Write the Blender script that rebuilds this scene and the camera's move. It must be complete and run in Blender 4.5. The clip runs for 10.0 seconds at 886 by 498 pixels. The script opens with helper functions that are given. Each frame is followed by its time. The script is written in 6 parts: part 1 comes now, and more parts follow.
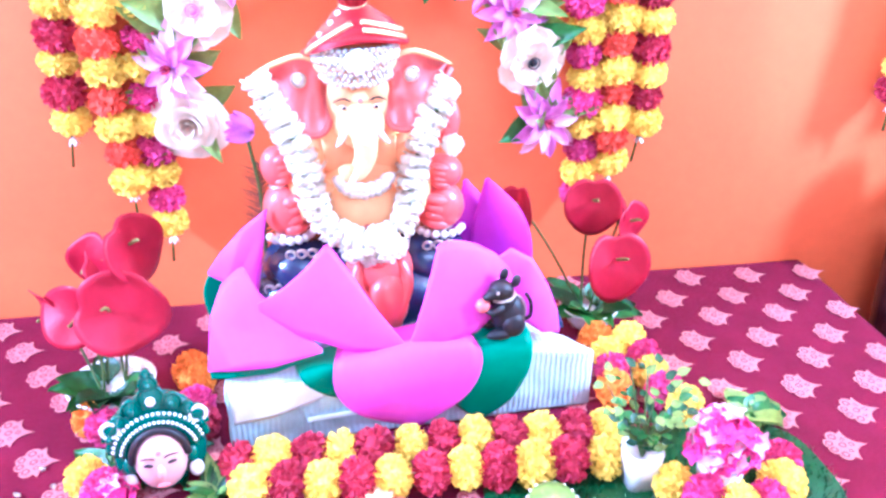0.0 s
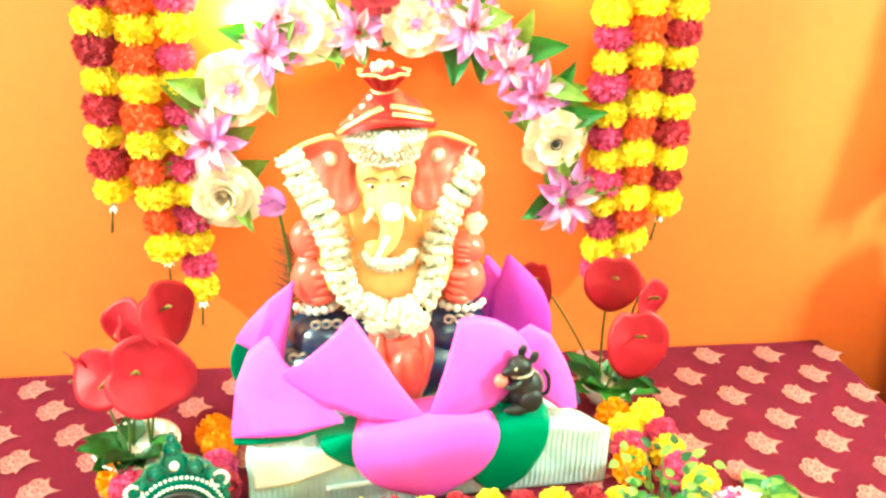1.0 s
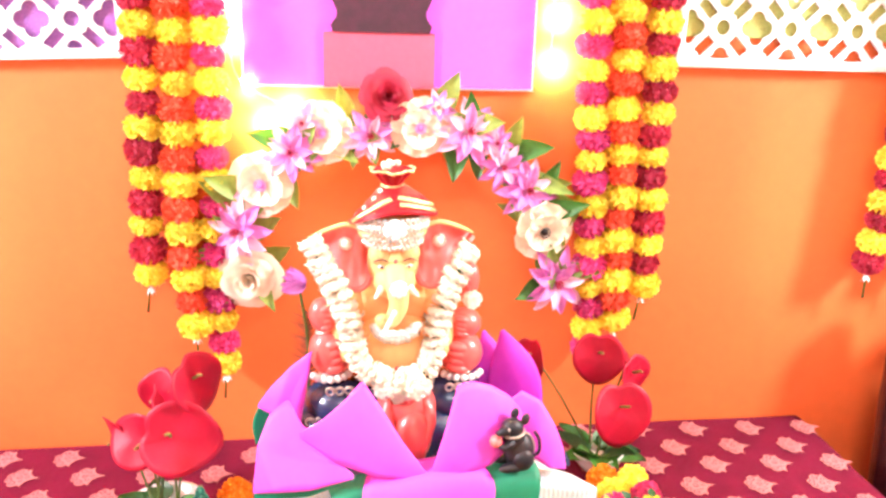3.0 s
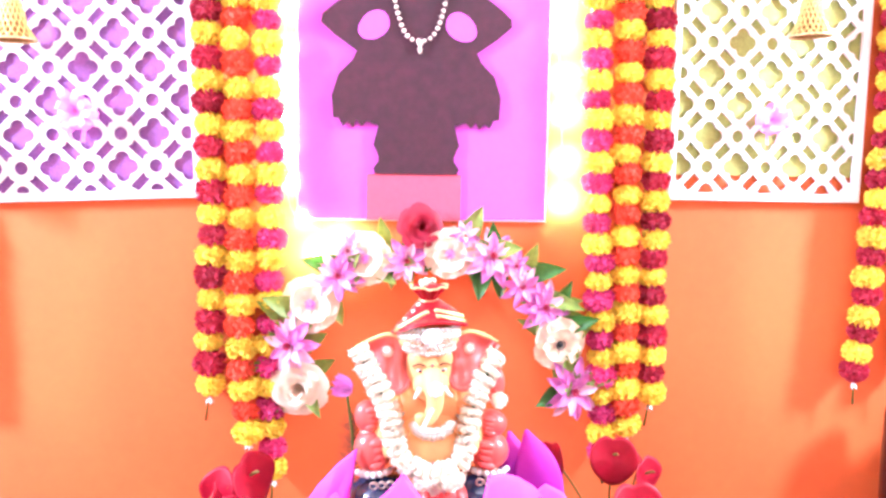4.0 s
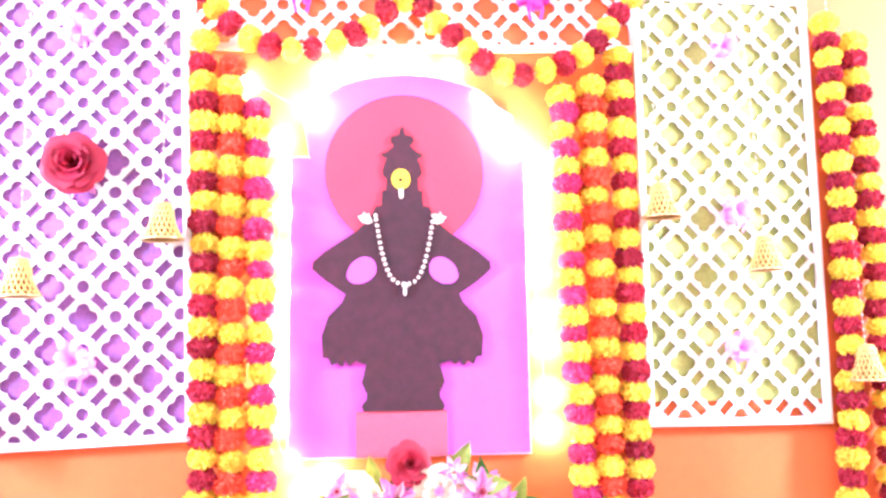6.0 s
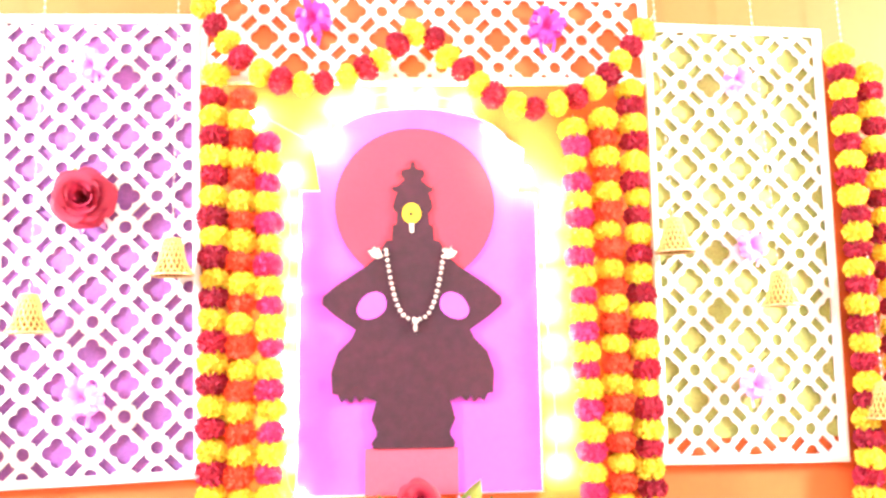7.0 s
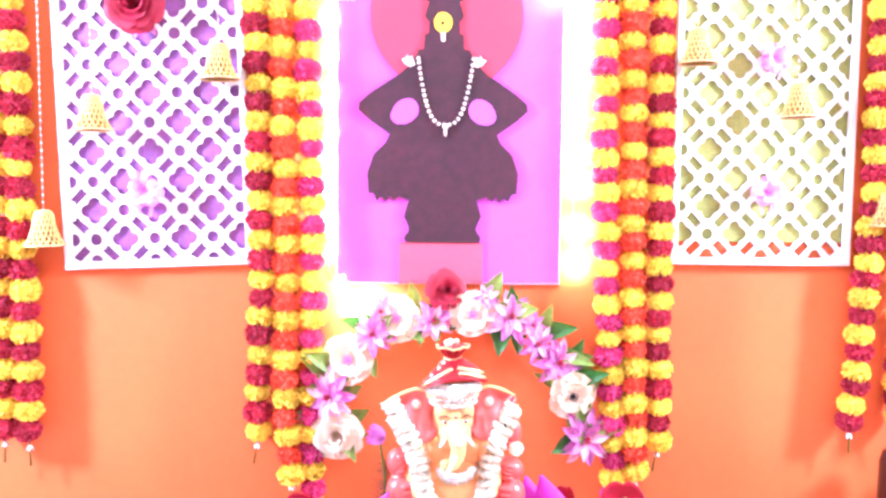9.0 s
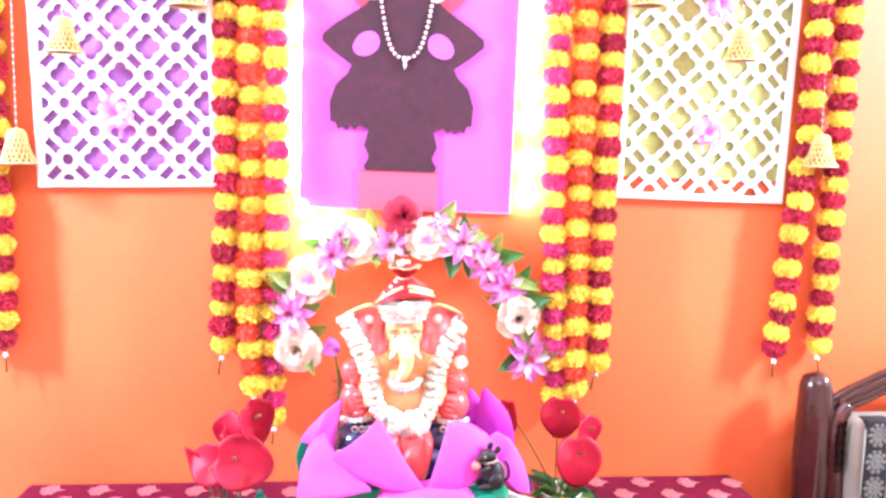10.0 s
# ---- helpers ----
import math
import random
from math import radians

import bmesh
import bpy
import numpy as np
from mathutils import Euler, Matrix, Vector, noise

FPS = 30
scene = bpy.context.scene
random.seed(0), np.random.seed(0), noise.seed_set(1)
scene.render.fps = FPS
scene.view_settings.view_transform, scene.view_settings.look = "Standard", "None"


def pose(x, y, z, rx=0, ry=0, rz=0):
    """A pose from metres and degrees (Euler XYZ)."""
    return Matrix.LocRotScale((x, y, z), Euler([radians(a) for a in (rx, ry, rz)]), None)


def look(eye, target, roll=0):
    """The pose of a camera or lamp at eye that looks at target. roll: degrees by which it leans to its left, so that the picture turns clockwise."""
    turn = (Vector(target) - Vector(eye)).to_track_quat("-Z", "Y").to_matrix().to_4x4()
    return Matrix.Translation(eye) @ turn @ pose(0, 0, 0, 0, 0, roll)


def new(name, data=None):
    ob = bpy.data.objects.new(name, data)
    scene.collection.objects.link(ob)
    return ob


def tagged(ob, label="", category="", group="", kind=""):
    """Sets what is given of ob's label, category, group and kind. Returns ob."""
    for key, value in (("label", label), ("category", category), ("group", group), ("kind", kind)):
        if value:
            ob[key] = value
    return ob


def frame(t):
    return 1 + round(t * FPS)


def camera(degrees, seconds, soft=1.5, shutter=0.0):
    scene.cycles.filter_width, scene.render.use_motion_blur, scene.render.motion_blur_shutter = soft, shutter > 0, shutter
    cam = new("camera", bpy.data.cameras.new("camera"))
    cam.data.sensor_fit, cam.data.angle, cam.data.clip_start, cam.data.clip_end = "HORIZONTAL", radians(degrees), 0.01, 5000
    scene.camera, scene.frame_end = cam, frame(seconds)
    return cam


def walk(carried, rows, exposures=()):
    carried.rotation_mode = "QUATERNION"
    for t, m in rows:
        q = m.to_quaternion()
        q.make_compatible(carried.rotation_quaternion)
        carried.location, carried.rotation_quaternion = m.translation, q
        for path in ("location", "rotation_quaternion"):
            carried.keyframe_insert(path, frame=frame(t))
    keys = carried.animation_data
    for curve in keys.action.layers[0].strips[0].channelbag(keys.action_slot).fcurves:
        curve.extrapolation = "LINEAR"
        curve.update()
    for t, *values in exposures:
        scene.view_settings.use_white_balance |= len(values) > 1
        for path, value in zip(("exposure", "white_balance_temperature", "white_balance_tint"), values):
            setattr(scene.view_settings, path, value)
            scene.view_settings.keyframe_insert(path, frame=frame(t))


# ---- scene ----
cam = camera(57.6, 10.0, soft=2.7)
PATH = [
    (0, (-0.038, -1.298, 1.263), (0.212, 0.449, 0.322), -0.1),
    (0.5, (-0.041, -1.304, 1.284), (0.172, 0.502, 0.451), 0.5),
    (1, (-0.037, -1.32, 1.296), (0.16, 0.5, 0.49), 0.6),
    (1.5, (-0.034, -1.324, 1.3), (0.158, 0.509, 0.523), 0.5),
    (2, (-0.038, -1.328, 1.31), (0.132, 0.527, 0.582), 0.0),
    (2.5, (-0.014, -1.361, 1.315), (0.169, 0.524, 0.672), 0.3),
    (3.8, (-0.104, -1.665, 1.323), (0.083, 0.299, 0.991), 0.1),
    (4, (-0.102, -1.68, 1.307), (0.072, 0.3, 1.086), -0.4),
    (4.5, (-0.095, -1.705, 1.329), (0.084, 0.287, 1.28), -1.3),
    (5, (-0.106, -1.73, 1.347), (0.089, 0.259, 1.417), -1.6),
    (5.5, (-0.106, -1.738, 1.37), (0.1, 0.248, 1.487), -2.1),
    (6, (-0.118, -1.744, 1.411), (0.114, 0.228, 1.648), -2.0),
    (6.2, (-0.124, -1.747, 1.427), (0.115, 0.218, 1.709), -1.2),
    (7.3, (-0.117, -1.722, 1.49), (0.086, 0.255, 1.721), -1.9),
    (7.5, (-0.148, -1.699, 1.505), (0.084, 0.277, 1.704), -2.3),
    (8, (-0.11, -1.757, 1.464), (0.101, 0.227, 1.607), -2.1),
    (8.5, (-0.105, -1.781, 1.429), (0.079, 0.21, 1.445), -2.0),
    (9, (-0.096, -1.863, 1.388), (-0.002, 0.13, 1.252), -0.7),
    (9.5, (-0.055, -1.916, 1.388), (0.105, 0.069, 1.2), 0.9),
    (10, (-0.043, -1.977, 1.355), (0.098, 0.0, 1.085), 0.9),
]
# exposure in stops, white balance in kelvin and tint
LOOK = [
    (0.0, 1.2, 3800, 12), (0.5, 1.25, 6200, -54), (1.0, 1.25, 6000, -58), (1.5, 1.12, 3850, 10), (2.0, 1.2, 6050, -58), (2.5, 1.15, 6200, 0),
    (4.0, 1.1, 5100, 14), (4.5, 1.1, 4700, 16), (5.5, 1.1, 4700, 16), (6.2, 1.15, 5200, 10), (7.5, 1.2, 6200, 4), (8.0, 1.15, 5700, 8), (8.5, 1.1, 5000, 14), (9.5, 1.1, 4700, 14), (10.0, 1.1, 4900, 14),
]
walk(cam, [(t, look(eye, target, roll)) for t, eye, target, roll in PATH], LOOK)

# ---- light ----
world = bpy.data.worlds.new("world")
world.use_nodes = True
scene.world = world
sky = world.node_tree.nodes.new("ShaderNodeTexSky")
sky.sky_type, sky.sun_disc, sky.sun_elevation = "NISHITA", False, radians(40)
world.node_tree.links.new(sky.outputs[0], world.node_tree.nodes["Background"].inputs[0])
world.node_tree.nodes["Background"].inputs[1].default_value = 0.08


def area_lamp(name, eye, target, sx, sy, watts, colour):
    data = bpy.data.lights.new(name, "AREA")
    data.shape, data.size, data.size_y, data.energy, data.color = "RECTANGLE", sx, sy, watts, colour
    ob = new(name, data)
    ob.matrix_world = look(eye, target)
    return ob


area_lamp("tube_light_right", (2.55, -0.95, 2.15), (0.3, 0, 1.2), 0.25, 0.5, 78, (1.0, 0.95, 0.88))
area_lamp("tube_light_left", (-2.35, -0.95, 2.15), (-0.2, 0, 1.2), 0.25, 0.5, 78, (1.0, 0.92, 0.97))
# unseen overhead lamp, added only to fill the idol's front
area_lamp("front_fill_light", (0.15, -2.3, 2.68), (0.05, -0.3, 0.9), 1.1, 0.35, 9.5, (1.0, 0.96, 0.92))

# ---- materials ----


def srgb(r, g, b):
    return tuple(((c / 255) / 12.92 if c / 255 <= 0.04045 else ((c / 255 + 0.055) / 1.055) ** 2.4) for c in (r, g, b))


def material(name, colour, rough=0.5, metal=0.0, grain=0.12, scale=60, bump=0.15, bump_scale=None, spec=0.5, coat=0.0,
             random_tint=0.0, sheen=0.0, blotch=0.08, translucent=0.0, island=False):
    """A principled surface with variation at two scales, fine relief and, for repeats, a tint of its own."""
    m = bpy.data.materials.new(name)
    m.use_nodes = True
    n, l = m.node_tree.nodes, m.node_tree.links
    b = n["Principled BSDF"]
    b.inputs["Roughness"].default_value = rough
    b.inputs["Metallic"].default_value = metal
    b.inputs["Specular IOR Level"].default_value = spec
    b.inputs["Coat Weight"].default_value = coat
    b.inputs["Coat Roughness"].default_value = 0.12
    b.inputs["Sheen Weight"].default_value = sheen
    co = n.new("ShaderNodeTexCoord")
    fine = n.new("ShaderNodeTexNoise")
    fine.inputs["Scale"].default_value, fine.inputs["Detail"].default_value = scale, 4
    coarse = n.new("ShaderNodeTexNoise")
    coarse.inputs["Scale"].default_value, coarse.inputs["Detail"].default_value = scale / 14, 3
    for tex in (fine, coarse):
        l.new(co.outputs["Object"], tex.inputs["Vector"])

    def ramp(tex, amount):
        r = n.new("ShaderNodeMapRange")
        r.inputs["From Min"].default_value, r.inputs["From Max"].default_value = 0.3, 0.7
        r.inputs["To Min"].default_value, r.inputs["To Max"].default_value = 1 - amount, 1 + amount
        l.new(tex, r.inputs["Value"])
        return r.outputs[0]

    mul = n.new("ShaderNodeMath")
    mul.operation = "MULTIPLY"
    l.new(ramp(fine.outputs["Fac"], grain), mul.inputs[0])
    l.new(ramp(coarse.outputs["Fac"], blotch), mul.inputs[1])
    value = mul.outputs[0]
    if random_tint:
        source = n.new("ShaderNodeNewGeometry").outputs["Random Per Island"] if island else n.new("ShaderNodeObjectInfo").outputs["Random"]
        r = n.new("ShaderNodeMapRange")
        r.inputs["To Min"].default_value, r.inputs["To Max"].default_value = 1 - random_tint, 1 + random_tint
        l.new(source, r.inputs["Value"])
        again = n.new("ShaderNodeMath")
        again.operation = "MULTIPLY"
        l.new(value, again.inputs[0])
        l.new(r.outputs[0], again.inputs[1])
        value = again.outputs[0]
    hsv = n.new("ShaderNodeHueSaturation")
    hsv.inputs["Color"].default_value = (*colour, 1)
    l.new(value, hsv.inputs["Value"])
    l.new(hsv.outputs[0], b.inputs["Base Color"])
    if bump:
        bn = n.new("ShaderNodeBump")
        bn.inputs["Strength"].default_value, bn.inputs["Distance"].default_value = bump, 0.002
        tex = n.new("ShaderNodeTexNoise")
        tex.inputs["Scale"].default_value, tex.inputs["Detail"].default_value = bump_scale or scale * 2, 5
        l.new(co.outputs["Object"], tex.inputs["Vector"])
        l.new(tex.outputs["Fac"], bn.inputs["Height"])
        l.new(bn.outputs[0], b.inputs["Normal"])
    if translucent:
        tr = n.new("ShaderNodeBsdfTranslucent")
        l.new(hsv.outputs[0], tr.inputs["Color"])
        mix = n.new("ShaderNodeMixShader")
        mix.inputs[0].default_value = translucent
        l.new(b.outputs[0], mix.inputs[1])
        l.new(tr.outputs[0], mix.inputs[2])
        l.new(mix.outputs[0], n["Material Output"].inputs["Surface"])
    return m


def lamp_material(name, colour, strength):
    m = bpy.data.materials.new(name)
    m.use_nodes = True
    b = m.node_tree.nodes["Principled BSDF"]
    b.inputs["Base Color"].default_value = (*colour, 1)
    b.inputs["Emission Color"].default_value = (*colour, 1)
    b.inputs["Emission Strength"].default_value = strength
    return m


def foil_material():
    """Silver wrapping film with fine upright ribs and crinkles."""
    m = material("silver_foil", (0.58, 0.79, 0.88), 0.27, 0.2, 0.14, 30, 0)
    n, l = m.node_tree.nodes, m.node_tree.links
    co = n.new("ShaderNodeTexCoord")
    wave = n.new("ShaderNodeTexWave")
    wave.bands_direction = "X"
    wave.inputs["Scale"].default_value, wave.inputs["Distortion"].default_value = 38, 2.4
    l.new(co.outputs["Object"], wave.inputs["Vector"])
    crumple = n.new("ShaderNodeTexNoise")
    crumple.inputs["Scale"].default_value, crumple.inputs["Detail"].default_value = 70, 8
    l.new(co.outputs["Object"], crumple.inputs["Vector"])
    add = n.new("ShaderNodeMath")
    l.new(wave.outputs["Fac"], add.inputs[0])
    l.new(crumple.outputs["Fac"], add.inputs[1])
    bump = n.new("ShaderNodeBump")
    bump.inputs["Strength"].default_value, bump.inputs["Distance"].default_value = 0.26, 0.003
    l.new(add.outputs[0], bump.inputs["Height"])
    l.new(bump.outputs[0], n["Principled BSDF"].inputs["Normal"])
    return m


def cloth_material():
    """Maroon woven cloth: fine weave over soft streaks."""
    m = material("maroon_cloth", srgb(98, 14, 42), 0.9, 0, 0.12, 220, 0, spec=0.15, blotch=0.14)
    n, l = m.node_tree.nodes, m.node_tree.links
    co = n.new("ShaderNodeTexCoord")
    waves = []
    for axis in "XY":
        w = n.new("ShaderNodeTexWave")
        w.bands_direction = axis
        w.inputs["Scale"].default_value, w.inputs["Distortion"].default_value = 190, 1.5
        l.new(co.outputs["Object"], w.inputs["Vector"])
        waves.append(w)
    add = n.new("ShaderNodeMath")
    l.new(waves[0].outputs["Fac"], add.inputs[0])
    l.new(waves[1].outputs["Fac"], add.inputs[1])
    bump = n.new("ShaderNodeBump")
    bump.inputs["Strength"].default_value, bump.inputs["Distance"].default_value = 0.4, 0.0006
    l.new(add.outputs[0], bump.inputs["Height"])
    l.new(bump.outputs[0], n["Principled BSDF"].inputs["Normal"])
    return m


M = {
    "wall": material("orange_wall_paint", srgb(232, 108, 50), 0.6, 0, 0.03, 40, 0.12, 160, blotch=0.07),
    "white_wall": material("cream_wall_paint", (0.78, 0.74, 0.68), 0.7, 0, 0.03, 20, 0.1),
    "ceiling": material("white_ceiling_paint", (0.8, 0.79, 0.77), 0.8, 0, 0.03, 20, 0.1),
    "floor": material("beige_floor_tile", (0.5, 0.45, 0.38), 0.3, 0, 0.06, 20, 0.05),
    "cloth": cloth_material(),
    "motif": material("cream_woven_thread", srgb(176, 108, 108), 0.85, 0, 0.16, 260, 0.4, 500),
    "motif_line": material("maroon_thread", srgb(140, 42, 58), 0.85, 0, 0.1, 200, 0.2),
    "yellow": material("yellow_petal_fabric", srgb(255, 226, 76), 0.7, 0, 0.12, 120, 0, random_tint=0.12, translucent=0.2),
    "maroon": material("maroon_petal_fabric", srgb(182, 44, 72), 0.75, 0, 0.18, 120, 0, random_tint=0.18, translucent=0.15),
    "orange": material("orange_petal_fabric", srgb(238, 92, 60), 0.75, 0, 0.14, 120, 0, random_tint=0.14, translucent=0.15),
    "pink": material("magenta_petal_fabric", srgb(216, 66, 130), 0.75, 0, 0.14, 120, 0, random_tint=0.14, translucent=0.15),
    "amber": material("amber_petal_fabric", srgb(246, 150, 20), 0.7, 0, 0.12, 120, 0, random_tint=0.12, translucent=0.2),
    "string": material("pale_string", (0.55, 0.5, 0.35), 0.8, 0, 0.1, 100, 0.1),
    "stem": material("green_stem_plastic", srgb(70, 88, 30), 0.5, 0, 0.12, 60, 0.1),
    "lattice": material("white_foam_lattice", (0.82, 0.81, 0.81), 0.55, 0, 0.03, 60, 0.1, blotch=0.04),
    "purple_sheet": material("purple_glitter_sheet", srgb(138, 82, 156), 0.4, 0.2, 0.3, 420, 0.6, 700, blotch=0.12),
    "yellow_sheet": material("yellow_glitter_sheet", srgb(160, 166, 88), 0.4, 0.2, 0.28, 420, 0.6, 700, blotch=0.12),
    "board": material("orchid_foam_board", srgb(218, 92, 232), 0.7, 0, 0.04, 90, 0.12, 300, blotch=0.05),
    "edge": material("white_foam_edge", (0.82, 0.8, 0.82), 0.6, 0, 0.03, 60, 0.05),
    "disc": material("rose_red_foam", srgb(228, 58, 84), 0.65, 0, 0.05, 90, 0.12, 300, blotch=0.05),
    "dark": material("dark_plum_velvet", srgb(56, 15, 36), 0.8, 0, 0.3, 45, 0.25, 130, blotch=0.25, sheen=0.15),
    "block": material("dusty_rose_foam", srgb(206, 86, 112), 0.7, 0, 0.05, 90, 0.1),
    "tilak": material("yellow_paint", srgb(240, 205, 40), 0.6, 0, 0.05, 90, 0.05),
    "ivory": material("ivory_paint", (0.78, 0.66, 0.56), 0.5, 0, 0.06, 90, 0.05),
    "pearl": material("ivory_pearl_bead", (0.62, 0.53, 0.48), 0.3, 0, 0.08, 60, 0, coat=0.3, random_tint=0.08),
    "foil": foil_material(),
    "foil_smooth": material("smooth_silver_foil", (0.80, 0.87, 0.88), 0.3, 0.15, 0.08, 40, 0.5, 60),
    "petal": material("orchid_foam_sheet", srgb(228, 76, 208), 0.6, 0, 0.05, 70, 0.1, 260, blotch=0.06),
    "petal_dark": material("violet_foam_sheet", srgb(172, 30, 176), 0.6, 0, 0.05, 70, 0.1, 260, blotch=0.06),
    "leaf_sheet": material("emerald_foam_sheet", srgb(8, 118, 84), 0.6, 0, 0.06, 70, 0.1, 260, blotch=0.06),
    "skin": material("peach_yellow_enamel", srgb(244, 178, 118), 0.5, 0, 0.05, 60, 0.04, spec=0.3),
    "enamel": material("vermilion_enamel", srgb(226, 90, 84), 0.28, 0, 0.06, 50, 0.05, coat=0.3),
    "ear": material("coral_pink_enamel", srgb(228, 116, 112), 0.35, 0, 0.08, 60, 0.1, coat=0.4),
    "silver": material("silver_trim", (0.62, 0.58, 0.50), 0.3, 0.75, 0.15, 180, 0.4),
    "navy": material("dark_blue_enamel", srgb(26, 42, 78), 0.25, 0, 0.2, 60, 0.2, coat=0.4),
    "black": material("black_enamel", srgb(20, 16, 24), 0.5, 0, 0.1, 60, 0.05),
    "white": material("white_glaze", (0.8, 0.79, 0.77), 0.25, 0, 0.04, 50, 0.04, coat=0.3),
    "turban": material("crimson_satin", srgb(150, 8, 24), 0.5, 0, 0.1, 120, 0.2, spec=0.3),
    "gold": material("gilt_braid", (0.75, 0.58, 0.3), 0.35, 0.8, 0.25, 200, 0.4),
    "straw": material("golden_woven_straw", srgb(226, 190, 110), 0.5, 0.25, 0.2, 200, 0.3),
    "straw_shade": material("shadowed_straw", srgb(150, 112, 56), 0.7, 0, 0.2, 200, 0.3),
    "jasmine": material("cream_jasmine_petal", (0.78, 0.72, 0.58), 0.7, 0, 0.08, 120, 0, random_tint=0.1, translucent=0.2, island=True),
    "green": material("leaf_green", srgb(56, 110, 36), 0.45, 0, 0.2, 80, 0.15, random_tint=0.25, translucent=0.15, island=True),
    "pale_green": material("pale_leaf_green", srgb(132, 158, 70), 0.5, 0, 0.2, 80, 0.15, random_tint=0.25, translucent=0.2, island=True),
    "dark_green": material("dark_leaf_green", srgb(30, 72, 30), 0.45, 0, 0.2, 80, 0.15, random_tint=0.3, translucent=0.1, island=True),
    "anthurium": material("glossy_red_spathe", srgb(158, 4, 40), 0.5, 0, 0.1, 50, 0.25, 90, spec=0.3),
    "spadix": material("olive_spadix", srgb(120, 110, 50), 0.6, 0, 0.15, 200, 0.3),
    "lily": material("orchid_pink_silk", srgb(222, 134, 206), 0.6, 0, 0.2, 60, 0.1, random_tint=0.22, translucent=0.25, island=True),
    "lily_pale": material("pale_pink_silk", srgb(240, 196, 222), 0.6, 0, 0.1, 60, 0.1, random_tint=0.12, translucent=0.25, island=True),
    "cream": material("cream_silk_petal", srgb(244, 226, 204), 0.6, 0, 0.06, 60, 0.1, random_tint=0.08, translucent=0.25, island=True),
    "rose": material("crimson_silk_petal", srgb(172, 30, 64), 0.6, 0, 0.15, 60, 0.1, random_tint=0.2, translucent=0.15, island=True),
    "ribbon": material("pink_satin_ribbon", srgb(238, 160, 222), 0.35, 0, 0.1, 80, 0.1, random_tint=0.2, translucent=0.3, island=True),
    "ribbon_deep": material("magenta_satin_ribbon", srgb(214, 60, 160), 0.35, 0, 0.1, 80, 0.1, random_tint=0.2, translucent=0.25, island=True),
    "hot_pink": material("hot_pink_silk", srgb(240, 60, 150), 0.6, 0, 0.15, 60, 0.1, random_tint=0.2, translucent=0.25, island=True),
    "wood": material("dark_polished_wood", srgb(58, 26, 22), 0.22, 0, 0.25, 26, 0.1, coat=0.6, blotch=0.2),
    "upholstery": material("cream_upholstery", srgb(126, 122, 106), 0.85, 0, 0.08, 240, 0.3, 400),
    "band": material("black_woven_band", srgb(22, 18, 20), 0.85, 0, 0.2, 240, 0.3, 400),
    "band_motif": material("grey_woven_thread", srgb(100, 97, 90), 0.85, 0, 0.25, 200, 0.3, 400),
    "mask_green": material("glossy_teal_ceramic", srgb(6, 92, 74), 0.18, 0, 0.15, 60, 0.1, coat=0.5),
    "mask_face": material("pale_porcelain", srgb(216, 164, 160), 0.4, 0, 0.03, 50, 0.03, coat=0.3),
    "candle": material("peach_glass", srgb(250, 190, 160), 0.25, 0, 0.08, 60, 0.05, translucent=0.35),
    "bulb": lamp_material("warm_led_glow", (1.0, 0.74, 0.32), 330),
    "flame": lamp_material("flame_glow", (1.0, 0.75, 0.45), 30),
    "wire": material("clear_wire", (0.55, 0.5, 0.3), 0.4, 0, 0.05, 60, 0.02),
    "purple_bud": material("purple_lotus_bud", srgb(206, 130, 214), 0.5, 0, 0.15, 60, 0.1, translucent=0.2),
    "feather": material("brown_feather", srgb(96, 66, 60), 0.7, 0, 0.3, 160, 0.2, random_tint=0.3, island=True),
}

# ---- builders ----


def part(name, bm, mat, parent=None, label="", smooth=True, pose_=None):
    """Links a bmesh as one mesh object under a thing or a part."""
    me = bpy.data.meshes.new(name)
    bm.to_mesh(me)
    bm.free()
    for m in (mat if isinstance(mat, (list, tuple)) else [mat]):
        me.materials.append(m)
    if smooth:
        me.polygons.foreach_set("use_smooth", [True] * len(me.polygons))
    ob = new(name, me)
    if parent:
        ob.parent = parent
    if pose_ is not None:
        ob.matrix_local = pose_
    if label:
        ob["label"] = label
    return ob


def thing(name, place, label, category, group="", kind=""):
    ob = new(name)
    ob.empty_display_size = 0.02
    ob.location = place
    return tagged(ob, label, category, group, kind)


def shared(name, mesh, parent, m):
    ob = new(name, mesh)
    ob.parent = parent
    ob.matrix_local = m
    return ob


def add_box(bm, lo, hi, index=0):
    v = [bm.verts.new((x, y, z)) for x in (lo[0], hi[0]) for y in (lo[1], hi[1]) for z in (lo[2], hi[2])]
    for f in ((0, 1, 3, 2), (4, 6, 7, 5), (0, 4, 5, 1), (2, 3, 7, 6), (0, 2, 6, 4), (1, 5, 7, 3)):
        bm.faces.new([v[i] for i in f]).material_index = index
    return v


def bevelled_box(lo, hi, width=0.004, segments=2):
    bm = bmesh.new()
    add_box(bm, lo, hi)
    bmesh.ops.recalc_face_normals(bm, faces=bm.faces)
    if width:
        bmesh.ops.bevel(bm, geom=bm.edges[:], offset=width, segments=segments, profile=0.5, affect="EDGES")
    return bm


def add_ball(bm, place, radii, index=0, turn=(0, 0, 0), u=20, v=14):
    m = pose(*place, *turn) @ Matrix.Diagonal((*radii, 1))
    made = bmesh.ops.create_uvsphere(bm, u_segments=u, v_segments=v, radius=1, matrix=m)
    for f in {f for w in made["verts"] for f in w.link_faces}:
        f.material_index = index
    return made["verts"]


